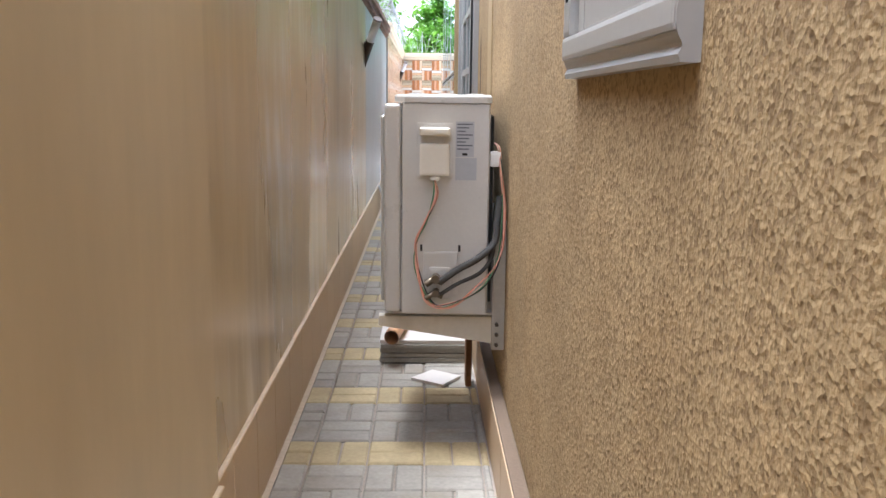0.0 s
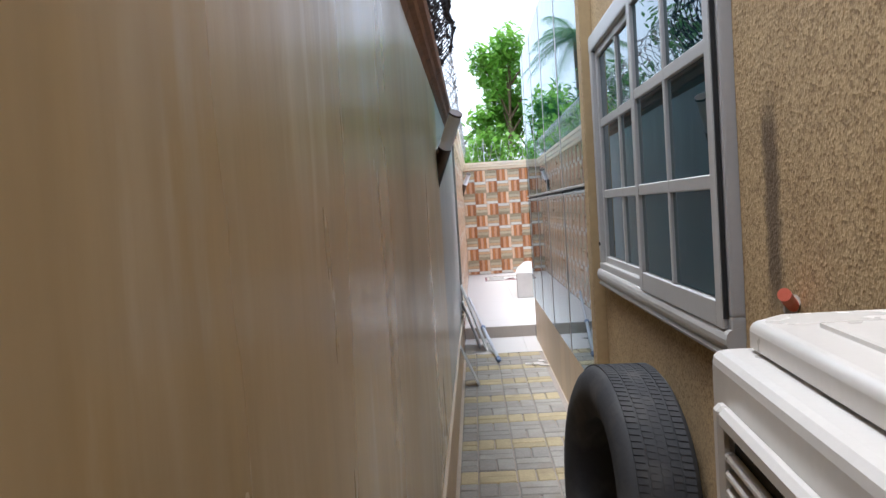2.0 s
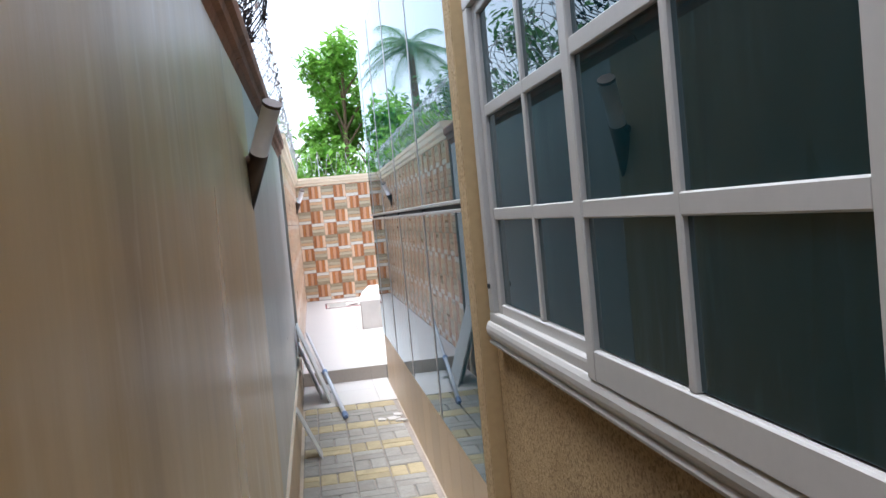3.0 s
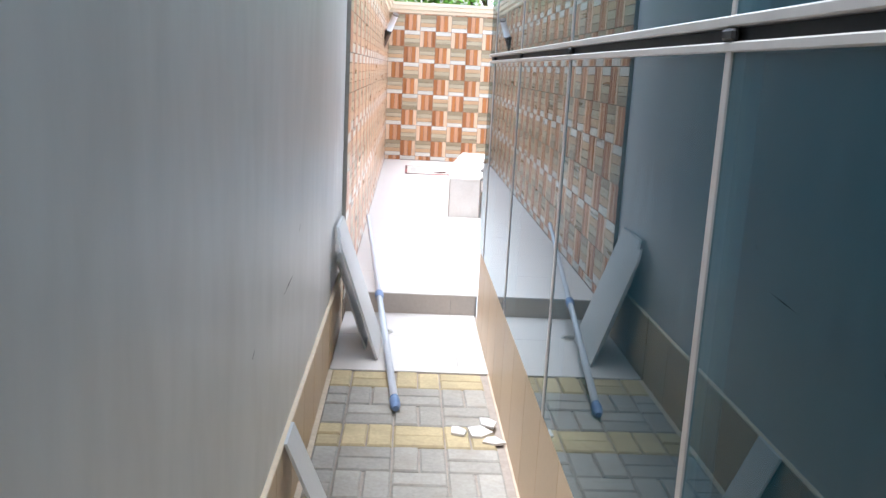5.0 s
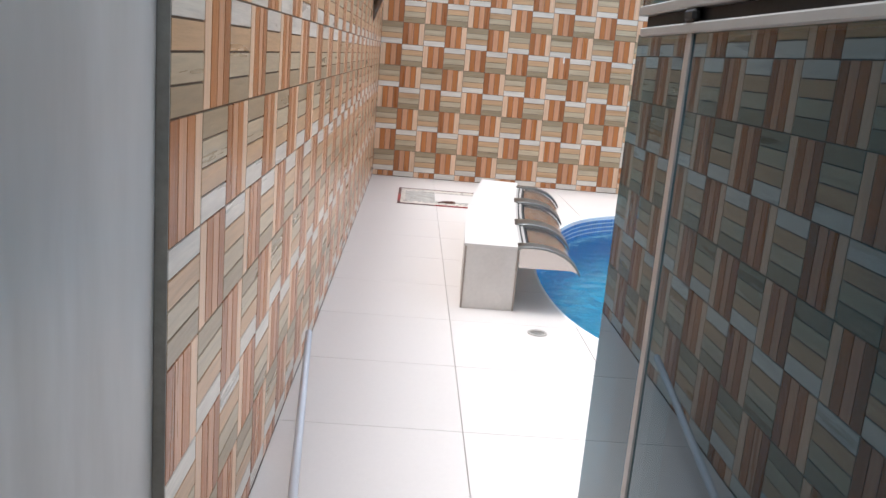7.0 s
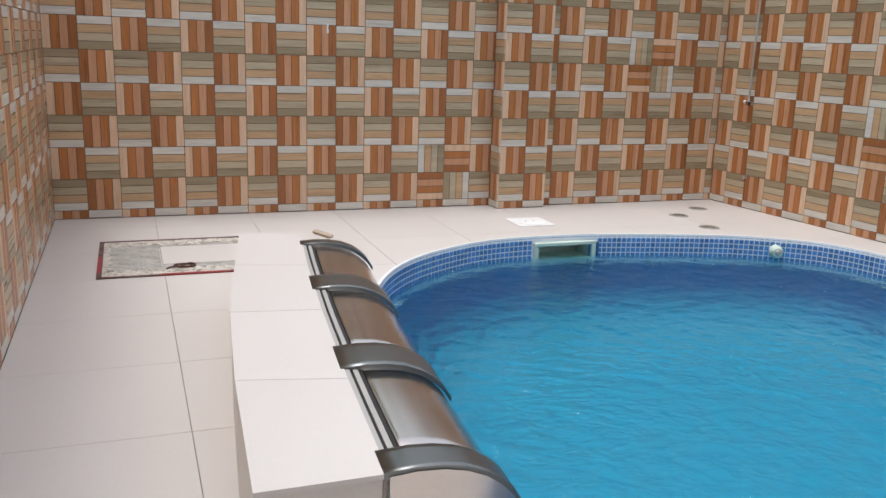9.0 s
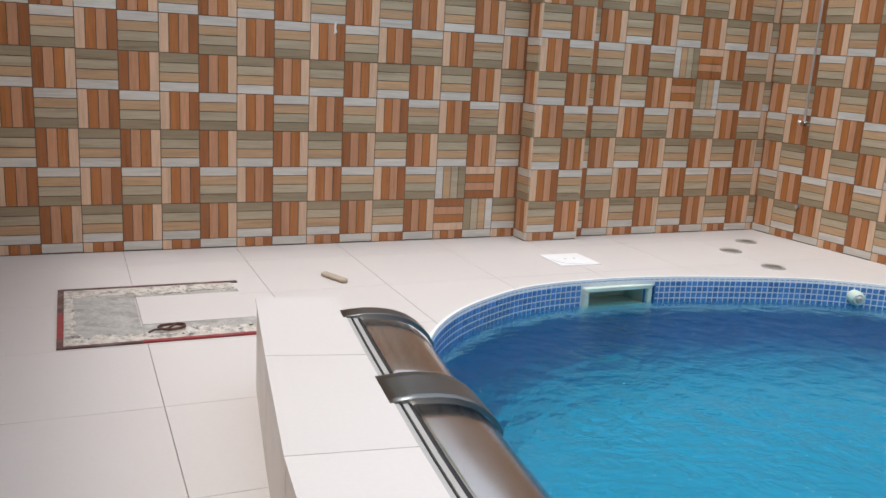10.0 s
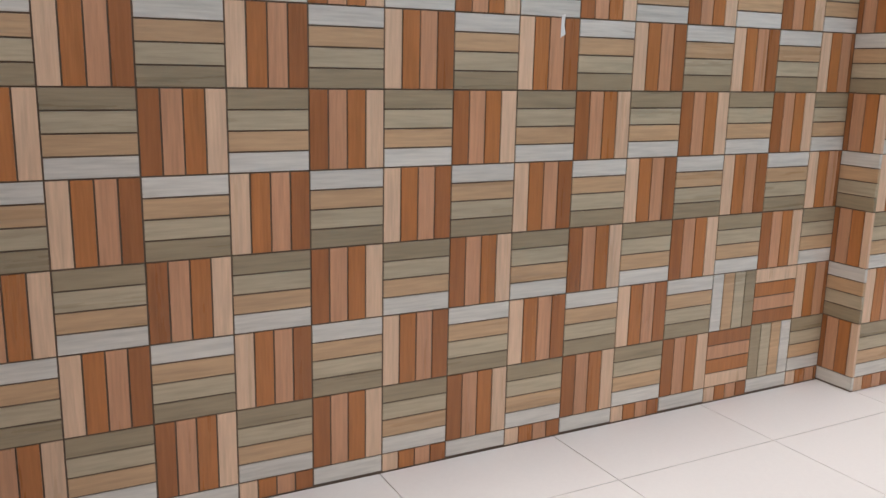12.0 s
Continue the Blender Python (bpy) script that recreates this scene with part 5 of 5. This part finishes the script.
def palm(x, y, h, label):
    t = thing("palm_tree", label, "palm", (x, y, -0.4), "palms beyond the walls")
    bm = bmesh.new()
    pts = smooth_path([(0, 0, 0), (0.15, 0, h * 0.4), (0.3, 0.1, h * 0.75), (0.35, 0.1, h)], 6)
    tube(bm, pts, [0.17 - 0.07 * k / len(pts) for k in range(len(pts))], 10)
    part("trunk", bm, BARK, t)
    top = pts[-1]
    for k in range(20):
        a = k * 2.4
        el = random.uniform(-0.3, 0.9)
        L = random.uniform(1.7, 2.3)
        rib = [top + Vector((math.cos(a) * math.cos(el) * L * s, math.sin(a) * math.cos(el) * L * s, math.sin(el) * L * s - 1.1 * s * s)) for s in (i / 12 for i in range(13))]
        bm = bmesh.new()
        tube(bm, rib, [0.02 - 0.0013 * i for i in range(13)], 4)
        for i in range(1, 13):
            d = (rib[i] - rib[i - 1]).normalized()
            sd = d.cross(Vector((0, 0, 1))).normalized()
            for sg in (-1, 1):
                for f in (0.0, 0.33, 0.66):
                    p = rib[i].lerp(rib[i - 1], f)
                    ln = 0.55 * math.sin(math.pi * min(1, (i + 1.5) / 14)) + 0.1
                    e = p + (sd * sg * 0.8 + d * 0.5 + Vector((0, 0, -0.35))) * ln
                    bm.faces.new([bm.verts.new(q) for q in (p - d * 0.02, p + d * 0.02, e)])
        part("frond", bm, LEAF_D, t)
    return t


random.seed(5)
tree(0.95, 23.2, 5.2, 1.2, 6600, 0.1, LEAF, "bright green broad-leaved tree behind the back wall")
tree(1.7, 24.2, 5.0, 1.3, 5200, 0.1, LEAF, "bright green broad-leaved tree behind the back wall")
tree(-0.3, 24.5, 4.0, 1.5, 4600, 0.1, LEAF, "leafy green shrub tree behind the back wall")
tree(3.4, 24.5, 4.4, 1.7, 4600, 0.1, LEAF, "leafy green tree behind the back wall")
tree(-2.2, 27, 4.6, 2.0, 2600, 0.12, LEAF_D, "dark green tree behind the back wall")
tree(5.8, 26, 4.8, 2.0, 2200, 0.12, LEAF_D, "dark green tree behind the back wall")
tree(-3.4, 36, 5.2, 2.2, 3000, 0.12, LEAF_D, "dark green tree beyond the boundary wall")
tree(-3.2, 21, 5.0, 1.8, 2400, 0.11, LEAF_D, "dark green tree beyond the boundary wall")
tree(-4.2, 15, 5.2, 1.8, 2400, 0.11, LEAF_D, "dark green tree beyond the boundary wall")
tree(-4.0, 11, 4.8, 1.7, 2000, 0.11, LEAF_D, "dark green tree beyond the boundary wall")
for x, y, h in ((-5.0, 20.5, 7.0), (-3.6, 12.6, 6.4), (-3.4, 9.6, 5.8), (-2.95, 34.0, 7.2)):
    palm(x, y, h, "tall palm beyond the boundary wall")
verts, faces = [], []
for k in range(80):
    leaf_clump(verts, faces, (random.uniform(-3, 7), random.uniform(21.2, 22.8), random.uniform(0.8, 2.75)), 0.45, 90, 0.09)
me = bpy.data.meshes.new("hedge")
me.from_pydata([tuple(v) for v in verts], [], faces)
me.materials.append(LEAF)
tagged(new("hedge", me), "bright green undergrowth behind the back wall", "hedge", "", "stuff")

# ---- paving pieces ----
PAVE_G = mat("grey_paver", lin(156, 151, 142), 0.85, vary=0.18, scale=9, grain=70, bump=0.35, per_object=0.1, dirt_sheen=(lin(140, 128, 110), 0.5, 7))
PAVE_Y = mat("yellow_paver", lin(178, 162, 126), 0.85, vary=0.18, scale=9, grain=70, bump=0.35, per_object=0.1, dirt_sheen=(lin(150, 134, 108), 0.5, 7))
PM = 0.188
paving = thing("paving", "basket-weave paving of grey and yellow concrete pavers", "paving", (0, 0, 0), kind="structure")
def piece_mesh(name, w, d, h, material, ch=0.006):
    bm = bmesh.new()
    lo = [bm.verts.new(p) for p in ((0, 0, -h), (w, 0, -h), (w, d, -h), (0, d, -h))]
    mi = [bm.verts.new(p) for p in ((0, 0, -ch), (w, 0, -ch), (w, d, -ch), (0, d, -ch))]
    hi = [bm.verts.new(p) for p in ((ch, ch, 0), (w - ch, ch, 0), (w - ch, d - ch, 0), (ch, d - ch, 0))]
    bm.faces.new(hi), bm.faces.new(lo[::-1])
    for a, b in ((lo, mi), (mi, hi)):
        for k in range(4):
            bm.faces.new((a[k], a[(k + 1) % 4], b[(k + 1) % 4], b[k]))
    me = bpy.data.meshes.new(name)
    bm.to_mesh(me)
    bm.free()
    me.materials.append(material)
    return me
def piece(name, me, parent, m):
    o = new(name, me)
    o.parent = parent
    o.matrix_basis = m
    return o
X0 = 0.103 - PM
paver_me = {(h, c): piece_mesh("paver", *((PM - 0.006, PM / 2 - 0.006) if h else (PM / 2 - 0.006, PM - 0.006)), 0.03, m_) for h in (0, 1) for c, m_ in ((0, PAVE_G), (1, PAVE_Y))}
cut_me = {}
random.seed(2)
count = 0
for r in range(74):
    yb = LAND_Y - 0.004 - (r + 1) * PM
    for c in range(5):
        h = (r + c) % 2
        yel = 1 if r % 3 == 0 else 0
        for k in (0, 1):
            x, y = X0 + c * PM + (0 if h else k * PM / 2), yb + (k * PM / 2 if h else 0)
            w, d = (PM - 0.006, PM / 2 - 0.006) if h else (PM / 2 - 0.006, PM - 0.006)
            xa, xb = max(x, 0.012), min(x + w, 0.688 if y > 8.6 else 0.69)
            if xb - xa < 0.015 or (y > 9 and c == 4):
                continue
            mt = Matrix.Translation((xa, y + random.uniform(-0.002, 0.002), PAVE + random.uniform(-0.0025, 0.0015))) @ Euler((random.uniform(-0.008, 0.008), random.uniform(-0.008, 0.008), random.uniform(-0.012, 0.012))).to_matrix().to_4x4()
            if xb - xa < w - 1e-4:
                key = (round(xb - xa, 3), round(d, 3), yel)
                if key not in cut_me:
                    cut_me[key] = piece_mesh("paver", xb - xa, d, 0.03, PAVE_Y if yel else PAVE_G)
                piece("paver", cut_me[key], paving, mt)
            else:
                piece("paver", paver_me[(h, yel)], paving, mt)
structure("paving_edge", boxes((0.6905, HOUSE_END - 0.1, PAVE - 0.006, GLASS_X + 0.0075, LAND_Y, PAVE - 0.003), (-0.0075, 3.7, PAVE - 0.006, 0.0115, LAND_Y, PAVE - 0.004)), mat("sandy_mortar", lin(196, 180, 158), 0.95, vary=0.15, scale=6, grain=50, bump=0.4), "sandy mortar strip beside the pavers", "pavement")

# ---- floor tiles of landing, step and deck ----
def slab(parent, x0, y0, x1, y1, z, name="floor_tile", gap=0.0012, t=0.007, m_=None):
    me = piece_mesh(name, x1 - x0 - 2 * gap, y1 - y0 - 2 * gap, t, m_ or FLOOR_T, 0.0008)
    return piece(name, me, parent, Matrix.Translation((x0 + gap, y0 + gap, z)))
landing = thing("landing_floor", "landing of large cream tiles below the step", "floor", (0, 0, 0), kind="structure")
for x0, x1 in ((-0.0055, 0.565), (0.565, GLASS_X + 0.0075)):
    for y0, y1 in ((LAND_Y, 12.84), (12.84, STEP_Y)):
        slab(landing, x0, y0, x1, y1, PAVE)
step = thing("step_face", "grey-beige tiled riser of the low step", "step", (0, 0, 0), kind="structure")
RISER = mat("riser_tile", lin(176, 166, 154), 0.4, vary=0.08, scale=4, grain=60, bump=0.05)
for x0, x1 in ((-0.005, 0.565), (0.567, GLASS_X + 0.0075)):
    part("riser_tile", boxes((x0, STEP_Y - 0.008, PAVE + 0.0005, x1, STEP_Y - 0.0005, -0.006)), RISER, step)
deck_tiles = thing("deck_floor", "pool deck of large cream tiles with thin joints", "floor", (0, 0, 0), kind="structure")
bm = bmesh.new()
prism(bm, [(p.x, p.y) for p in outline], -0.5, 0.5)
cutter = link("cutter", bm, FLOOR_T)
xs = [-0.0005, 0.597, 1.192, 1.778, 2.386, 2.988, 3.59, 4.192, 4.794, 5.4]
ys = [STEP_Y - 0.008, 13.72, 14.316, 14.912, 15.508, 16.104, 16.7, 17.296, 17.892, 18.488, 19.084, 19.68, 19.999]
inside = lambda x, y: sum(((outline[i].y > y) != (outline[i - 1].y > y)) and x < (outline[i - 1].x - outline[i].x) * (y - outline[i].y) / (outline[i - 1].y - outline[i].y) + outline[i].x for i in range(len(outline))) % 2
for x0, x1 in zip(xs, xs[1:]):
    for y0, y1 in zip(ys, ys[1:]):
        hits = [inside(x0 + (x1 - x0) * a / 8, y0 + (y1 - y0) * b / 8) for a in range(9) for b in range(9)]
        if all(hits):
            continue
        o = slab(deck_tiles, x0, y0, x1, y1, 0.0)
        if any(hits):
            md = o.modifiers.new("cut", "BOOLEAN")
            md.operation, md.solver, md.object = "DIFFERENCE", "EXACT", cutter
            bpy.context.view_layer.update()
            me = bpy.data.meshes.new_from_object(o.evaluated_get(bpy.context.evaluated_depsgraph_get()))
            o.modifiers.clear()
            o.data = me
bpy.data.objects.remove(cutter)

# ---- mosaic on the pool rim ----
MOSAIC = mat("blue_mosaic", lin(86, 130, 186), 0.3, vary=0.1, scale=20, grain=80, bump=0.03, per_object=0.22, per_island=0.22)
MOS_GROUT = mat("white_grout", lin(228, 230, 230), 0.8, vary=0.06, scale=20, grain=80, bump=0.1)
rim = thing("pool_rim", "pool rim of small blue mosaic tiles with white joints", "pool rim", (0, 0, 0), kind="structure")
fine = pool_outline(40)
ln = [0.0]
for a, b in zip(fine, fine[1:] + fine[:1]):
    ln.append(ln[-1] + (b - a).length)
def on_rim(s):
    s %= ln[-1]
    i = int(np.searchsorted(ln, s, side="right")) - 1
    a, b = fine[i % len(fine)], fine[(i + 1) % len(fine)]
    d = (b - a).normalized()
    return a.lerp(b, (s - ln[i]) / max(1e-9, ln[i + 1] - ln[i])), d
bm = bmesh.new()
band = [[bm.verts.new((on_rim(ln[-1] * k / 300)[0].x + n.x * u, on_rim(ln[-1] * k / 300)[0].y + n.y * u, z)) for u, z in ((-0.002, 0.0005), (0.012, 0.0005), (0.016, -0.025), (0.016, -0.05), (0.016, -0.17), (0.016, -0.3))]
        for k in range(300) for n in (Vector((on_rim(ln[-1] * k / 300)[1].y, -on_rim(ln[-1] * k / 300)[1].x, 0)),)]
for k in range(300):
    for q in range(5):
        if q == 3 and abs(band[k][0].co.x - 3.05) < 0.2 and band[k][0].co.y > 18:
            continue
        bm.faces.new((band[k][q], band[(k + 1) % 300][q], band[(k + 1) % 300][q + 1], band[k][q + 1]))
bmesh.ops.recalc_face_normals(bm, faces=bm.faces)
part("grout", bm, MOS_GROUT, rim, "white grout behind the mosaic")
TW = 0.033
tile_me = piece_mesh("mosaic_tile", TW - 0.007, TW - 0.007, 0.003, MOSAIC, 0.0015)
cols = int(ln[-1] / TW)
verts, faces = [], []
tv = [v.co.copy() for v in tile_me.vertices]
tf = [tuple(p.vertices) for p in tile_me.polygons]
singles = 0
for k in range(cols):
    p, d = on_rim((k + 0.5) * ln[-1] / cols)
    n = Vector((d.y, -d.x, 0))
    skim = abs(p.x - 3.05) < 0.235 and p.y > 18
    for row in range(7):
        if skim and row > 0:
            continue
        if row == 0:
            out = (n * 0.55 + Vector((0, 0, 0.85))).normalized()
            c = p + n * 0.004 + Vector((0, 0, -0.008))
        else:
            out = n
            c = p + n * 0.0175 + Vector((0, 0, -0.006 - row * TW))
        up = out.cross(d).normalized()
        up = up if up.z > 0 or row == 0 else -up
        xax = up.cross(out).normalized()
        m = Matrix(((xax.x, up.x, out.x, 0), (xax.y, up.y, out.y, 0), (xax.z, up.z, out.z, 0), (0, 0, 0, 1)))
        m.translation = c + out * 0.002
        m = m @ Matrix.Translation((-TW / 2 + 0.0035, -TW / 2 + 0.0035, 0))
        if singles < 300 and 1.6 < p.x < 4.4 and p.y > 18 and row < 4:
            piece("mosaic_tile", tile_me, rim, m)
            singles += 1
        else:
            b = len(verts)
            verts += [m @ v for v in tv]
            faces += [tuple(b + i for i in f) for f in tf]
me = bpy.data.meshes.new("mosaic_field")
me.from_pydata([tuple(v) for v in verts], [], faces)
me.materials.append(MOSAIC)
o = tagged(new("mosaic_field", me), kind="stuff")
o.parent = rim

# ---- basket-weave wall tiles ----
def cell_bm(bm, kind, u0, u1, v0, v1, ox=0.0, oz=0.0):
    """Planks of one square clipped to a window; kind: (vertical, flipped, grey)."""
    vertical, flipped, grey = kind
    g, ch = 0.0009, 0.0014
    for i in range(4):
        a, b = i * S / 4 + (g if i else 0.0009), (i + 1) * S / 4 - (g if i < 3 else 0.0009)
        ci = (3 - i if flipped else i) if vertical else (i if flipped else 3 - i)
        mi = ci if grey else 4 + ci
        x0, x1, z0, z1 = (a, b, 0.0009, S - 0.0009) if vertical else (0.0009, S - 0.0009, a, b)
        x0, x1, z0, z1 = max(x0, u0), min(x1, u1), max(z0, v0), min(z1, v1)
        if x1 - x0 < 0.004 or z1 - z0 < 0.004:
            continue
        bk = [bm.verts.new((ox + x, 0.012, oz + z)) for x, z in ((x0, z0), (x1, z0), (x1, z1), (x0, z1))]
        ft = [bm.verts.new((ox + x, 0.0, oz + z)) for x, z in ((x0 + ch, z0 + ch), (x1 - ch, z0 + ch), (x1 - ch, z1 - ch), (x0 + ch, z1 - ch))]
        fs = [bm.faces.new(ft)] + [bm.faces.new((bk[k], bk[(k + 1) % 4], ft[(k + 1) % 4], ft[k])) for k in range(4)]
        for fc in fs:
            fc.material_index = mi
    return bm


cell_me = {}
def cell_mesh(kind, win):
    key = (kind, tuple(round(w, 3) for w in win))
    if key not in cell_me:
        me = bpy.data.meshes.new("wall_tile")
        bm = bmesh.new()
        cell_bm(bm, kind, *win)
        bm.to_mesh(me)
        bm.free()
        for m_ in PLANKS:
            me.materials.append(m_)
        cell_me[key] = me
    return cell_me[key]


def tile_face(parent, m, width, anchor, odd_h, swaps=(), keep=300, height=TOP, u_first=0.0):
    """Lay squares over a face; m: its pose (x along, -y outwards, z up). odd_h: parity of the horizontal squares in odd courses."""
    rest = bmesh.new()
    n, used = 0, False
    c0 = math.floor((0 - anchor) / S + 1e-6)
    cells = [(c, r) for c in range(c0, math.ceil((width - anchor) / S)) for r in range(-1, 10)]
    for c, r in cells:
        ux, vz = anchor + c * S, PART + r * S
        win = (max(0, -ux), min(S, width - ux), max(0.0, 0.002 - vz), min(S, height - vz))
        if win[1] - win[0] < 0.006 or win[3] - win[2] < 0.006:
            continue
        horiz = (c % 2 == odd_h) if r % 2 else (c % 2 != odd_h)
        flipped = not (r % 2)
        kind = (not horiz, flipped, horiz)
        if (c, r) in swaps:
            kind = (not horiz, flipped, not horiz)
        pos = Matrix.Translation((ux, 0, vz))
        if n < keep and r < 9:
            piece("wall_tile", cell_mesh(kind, win), parent, m @ pos)
            n += 1
        else:
            cell_bm(rest, kind, *win, ux, vz)
            used = True
    if used:
        o = part("tile_field", rest, PLANKS, parent)
        o.matrix_basis = m
        tagged(o, kind="stuff")
    else:
        rest.free()


back_tiles = thing("tiling_back", "basket-weave tiles of brown, tan and grey wood planks on the back wall", "wall tiling", (0, 0, 0), kind="structure")
tile_face(back_tiles, pose(0, BACK_Y, 0), PIL_X0, 0.0, 1, swaps={(12, 0), (13, 0), (12, 1), (13, 1)}, keep=160)
tile_face(back_tiles, pose(PIL_X0, PIL_Y, 0), PIL_X1 - PIL_X0, 0.21, 0, keep=30)
tile_face(back_tiles, pose(PIL_X0 - 0.0005, BACK_Y, 0, 0, 0, -90), BACK_Y - PIL_Y, 0.17, 1, keep=0)
tile_face(back_tiles, pose(PIL_X1 + 0.0005, PIL_Y, 0, 0, 0, 90), BACK2_Y - PIL_Y, 0.0, 1, keep=0)
tile_face(back_tiles, pose(PIL_X1, BACK2_Y, 0), RIGHT_X - PIL_X1 + 0.004, 0.08, 0, swaps={(3, 4), (4, 4), (3, 5), (4, 5)}, keep=90)
left_tiles = thing("tiling_left", "basket-weave tiles of brown, tan and grey wood planks on the side wall", "wall tiling", (0, 0, 0), kind="structure")
tile_face(left_tiles, pose(0, TILE_Y + 0.004, 0, 0, 0, 90), BACK_Y - TILE_Y - 0.004, 0.0, 0, keep=300)
right_tiles = thing("tiling_right", "basket-weave tiles of brown, tan and grey wood planks on the far side wall", "wall tiling", (0, 0, 0), kind="structure")
tile_face(right_tiles, pose(RIGHT_X, BACK2_Y, 0, 0, 0, -90 + math.degrees(math.atan(SKEW))), 7.0, 0.16, 1, swaps={(6, 3), (7, 3), (6, 2), (7, 2)}, keep=120)

bm = bmesh.new()
bm.faces.new([bm.verts.new(p) for p in ((1.735, BACK_Y - 0.0006, 1.2), (1.752, BACK_Y - 0.0006, 1.21), (1.746, BACK_Y - 0.0006, 1.235), (1.749, BACK_Y - 0.0006, 1.265), (1.736, BACK_Y - 0.0006, 1.26))])
part("chip", bm, mat("bare_glaze", lin(232, 228, 220), 0.6, vary=0.05, scale=20, grain=60), back_tiles, "pale chip in a brown plank")
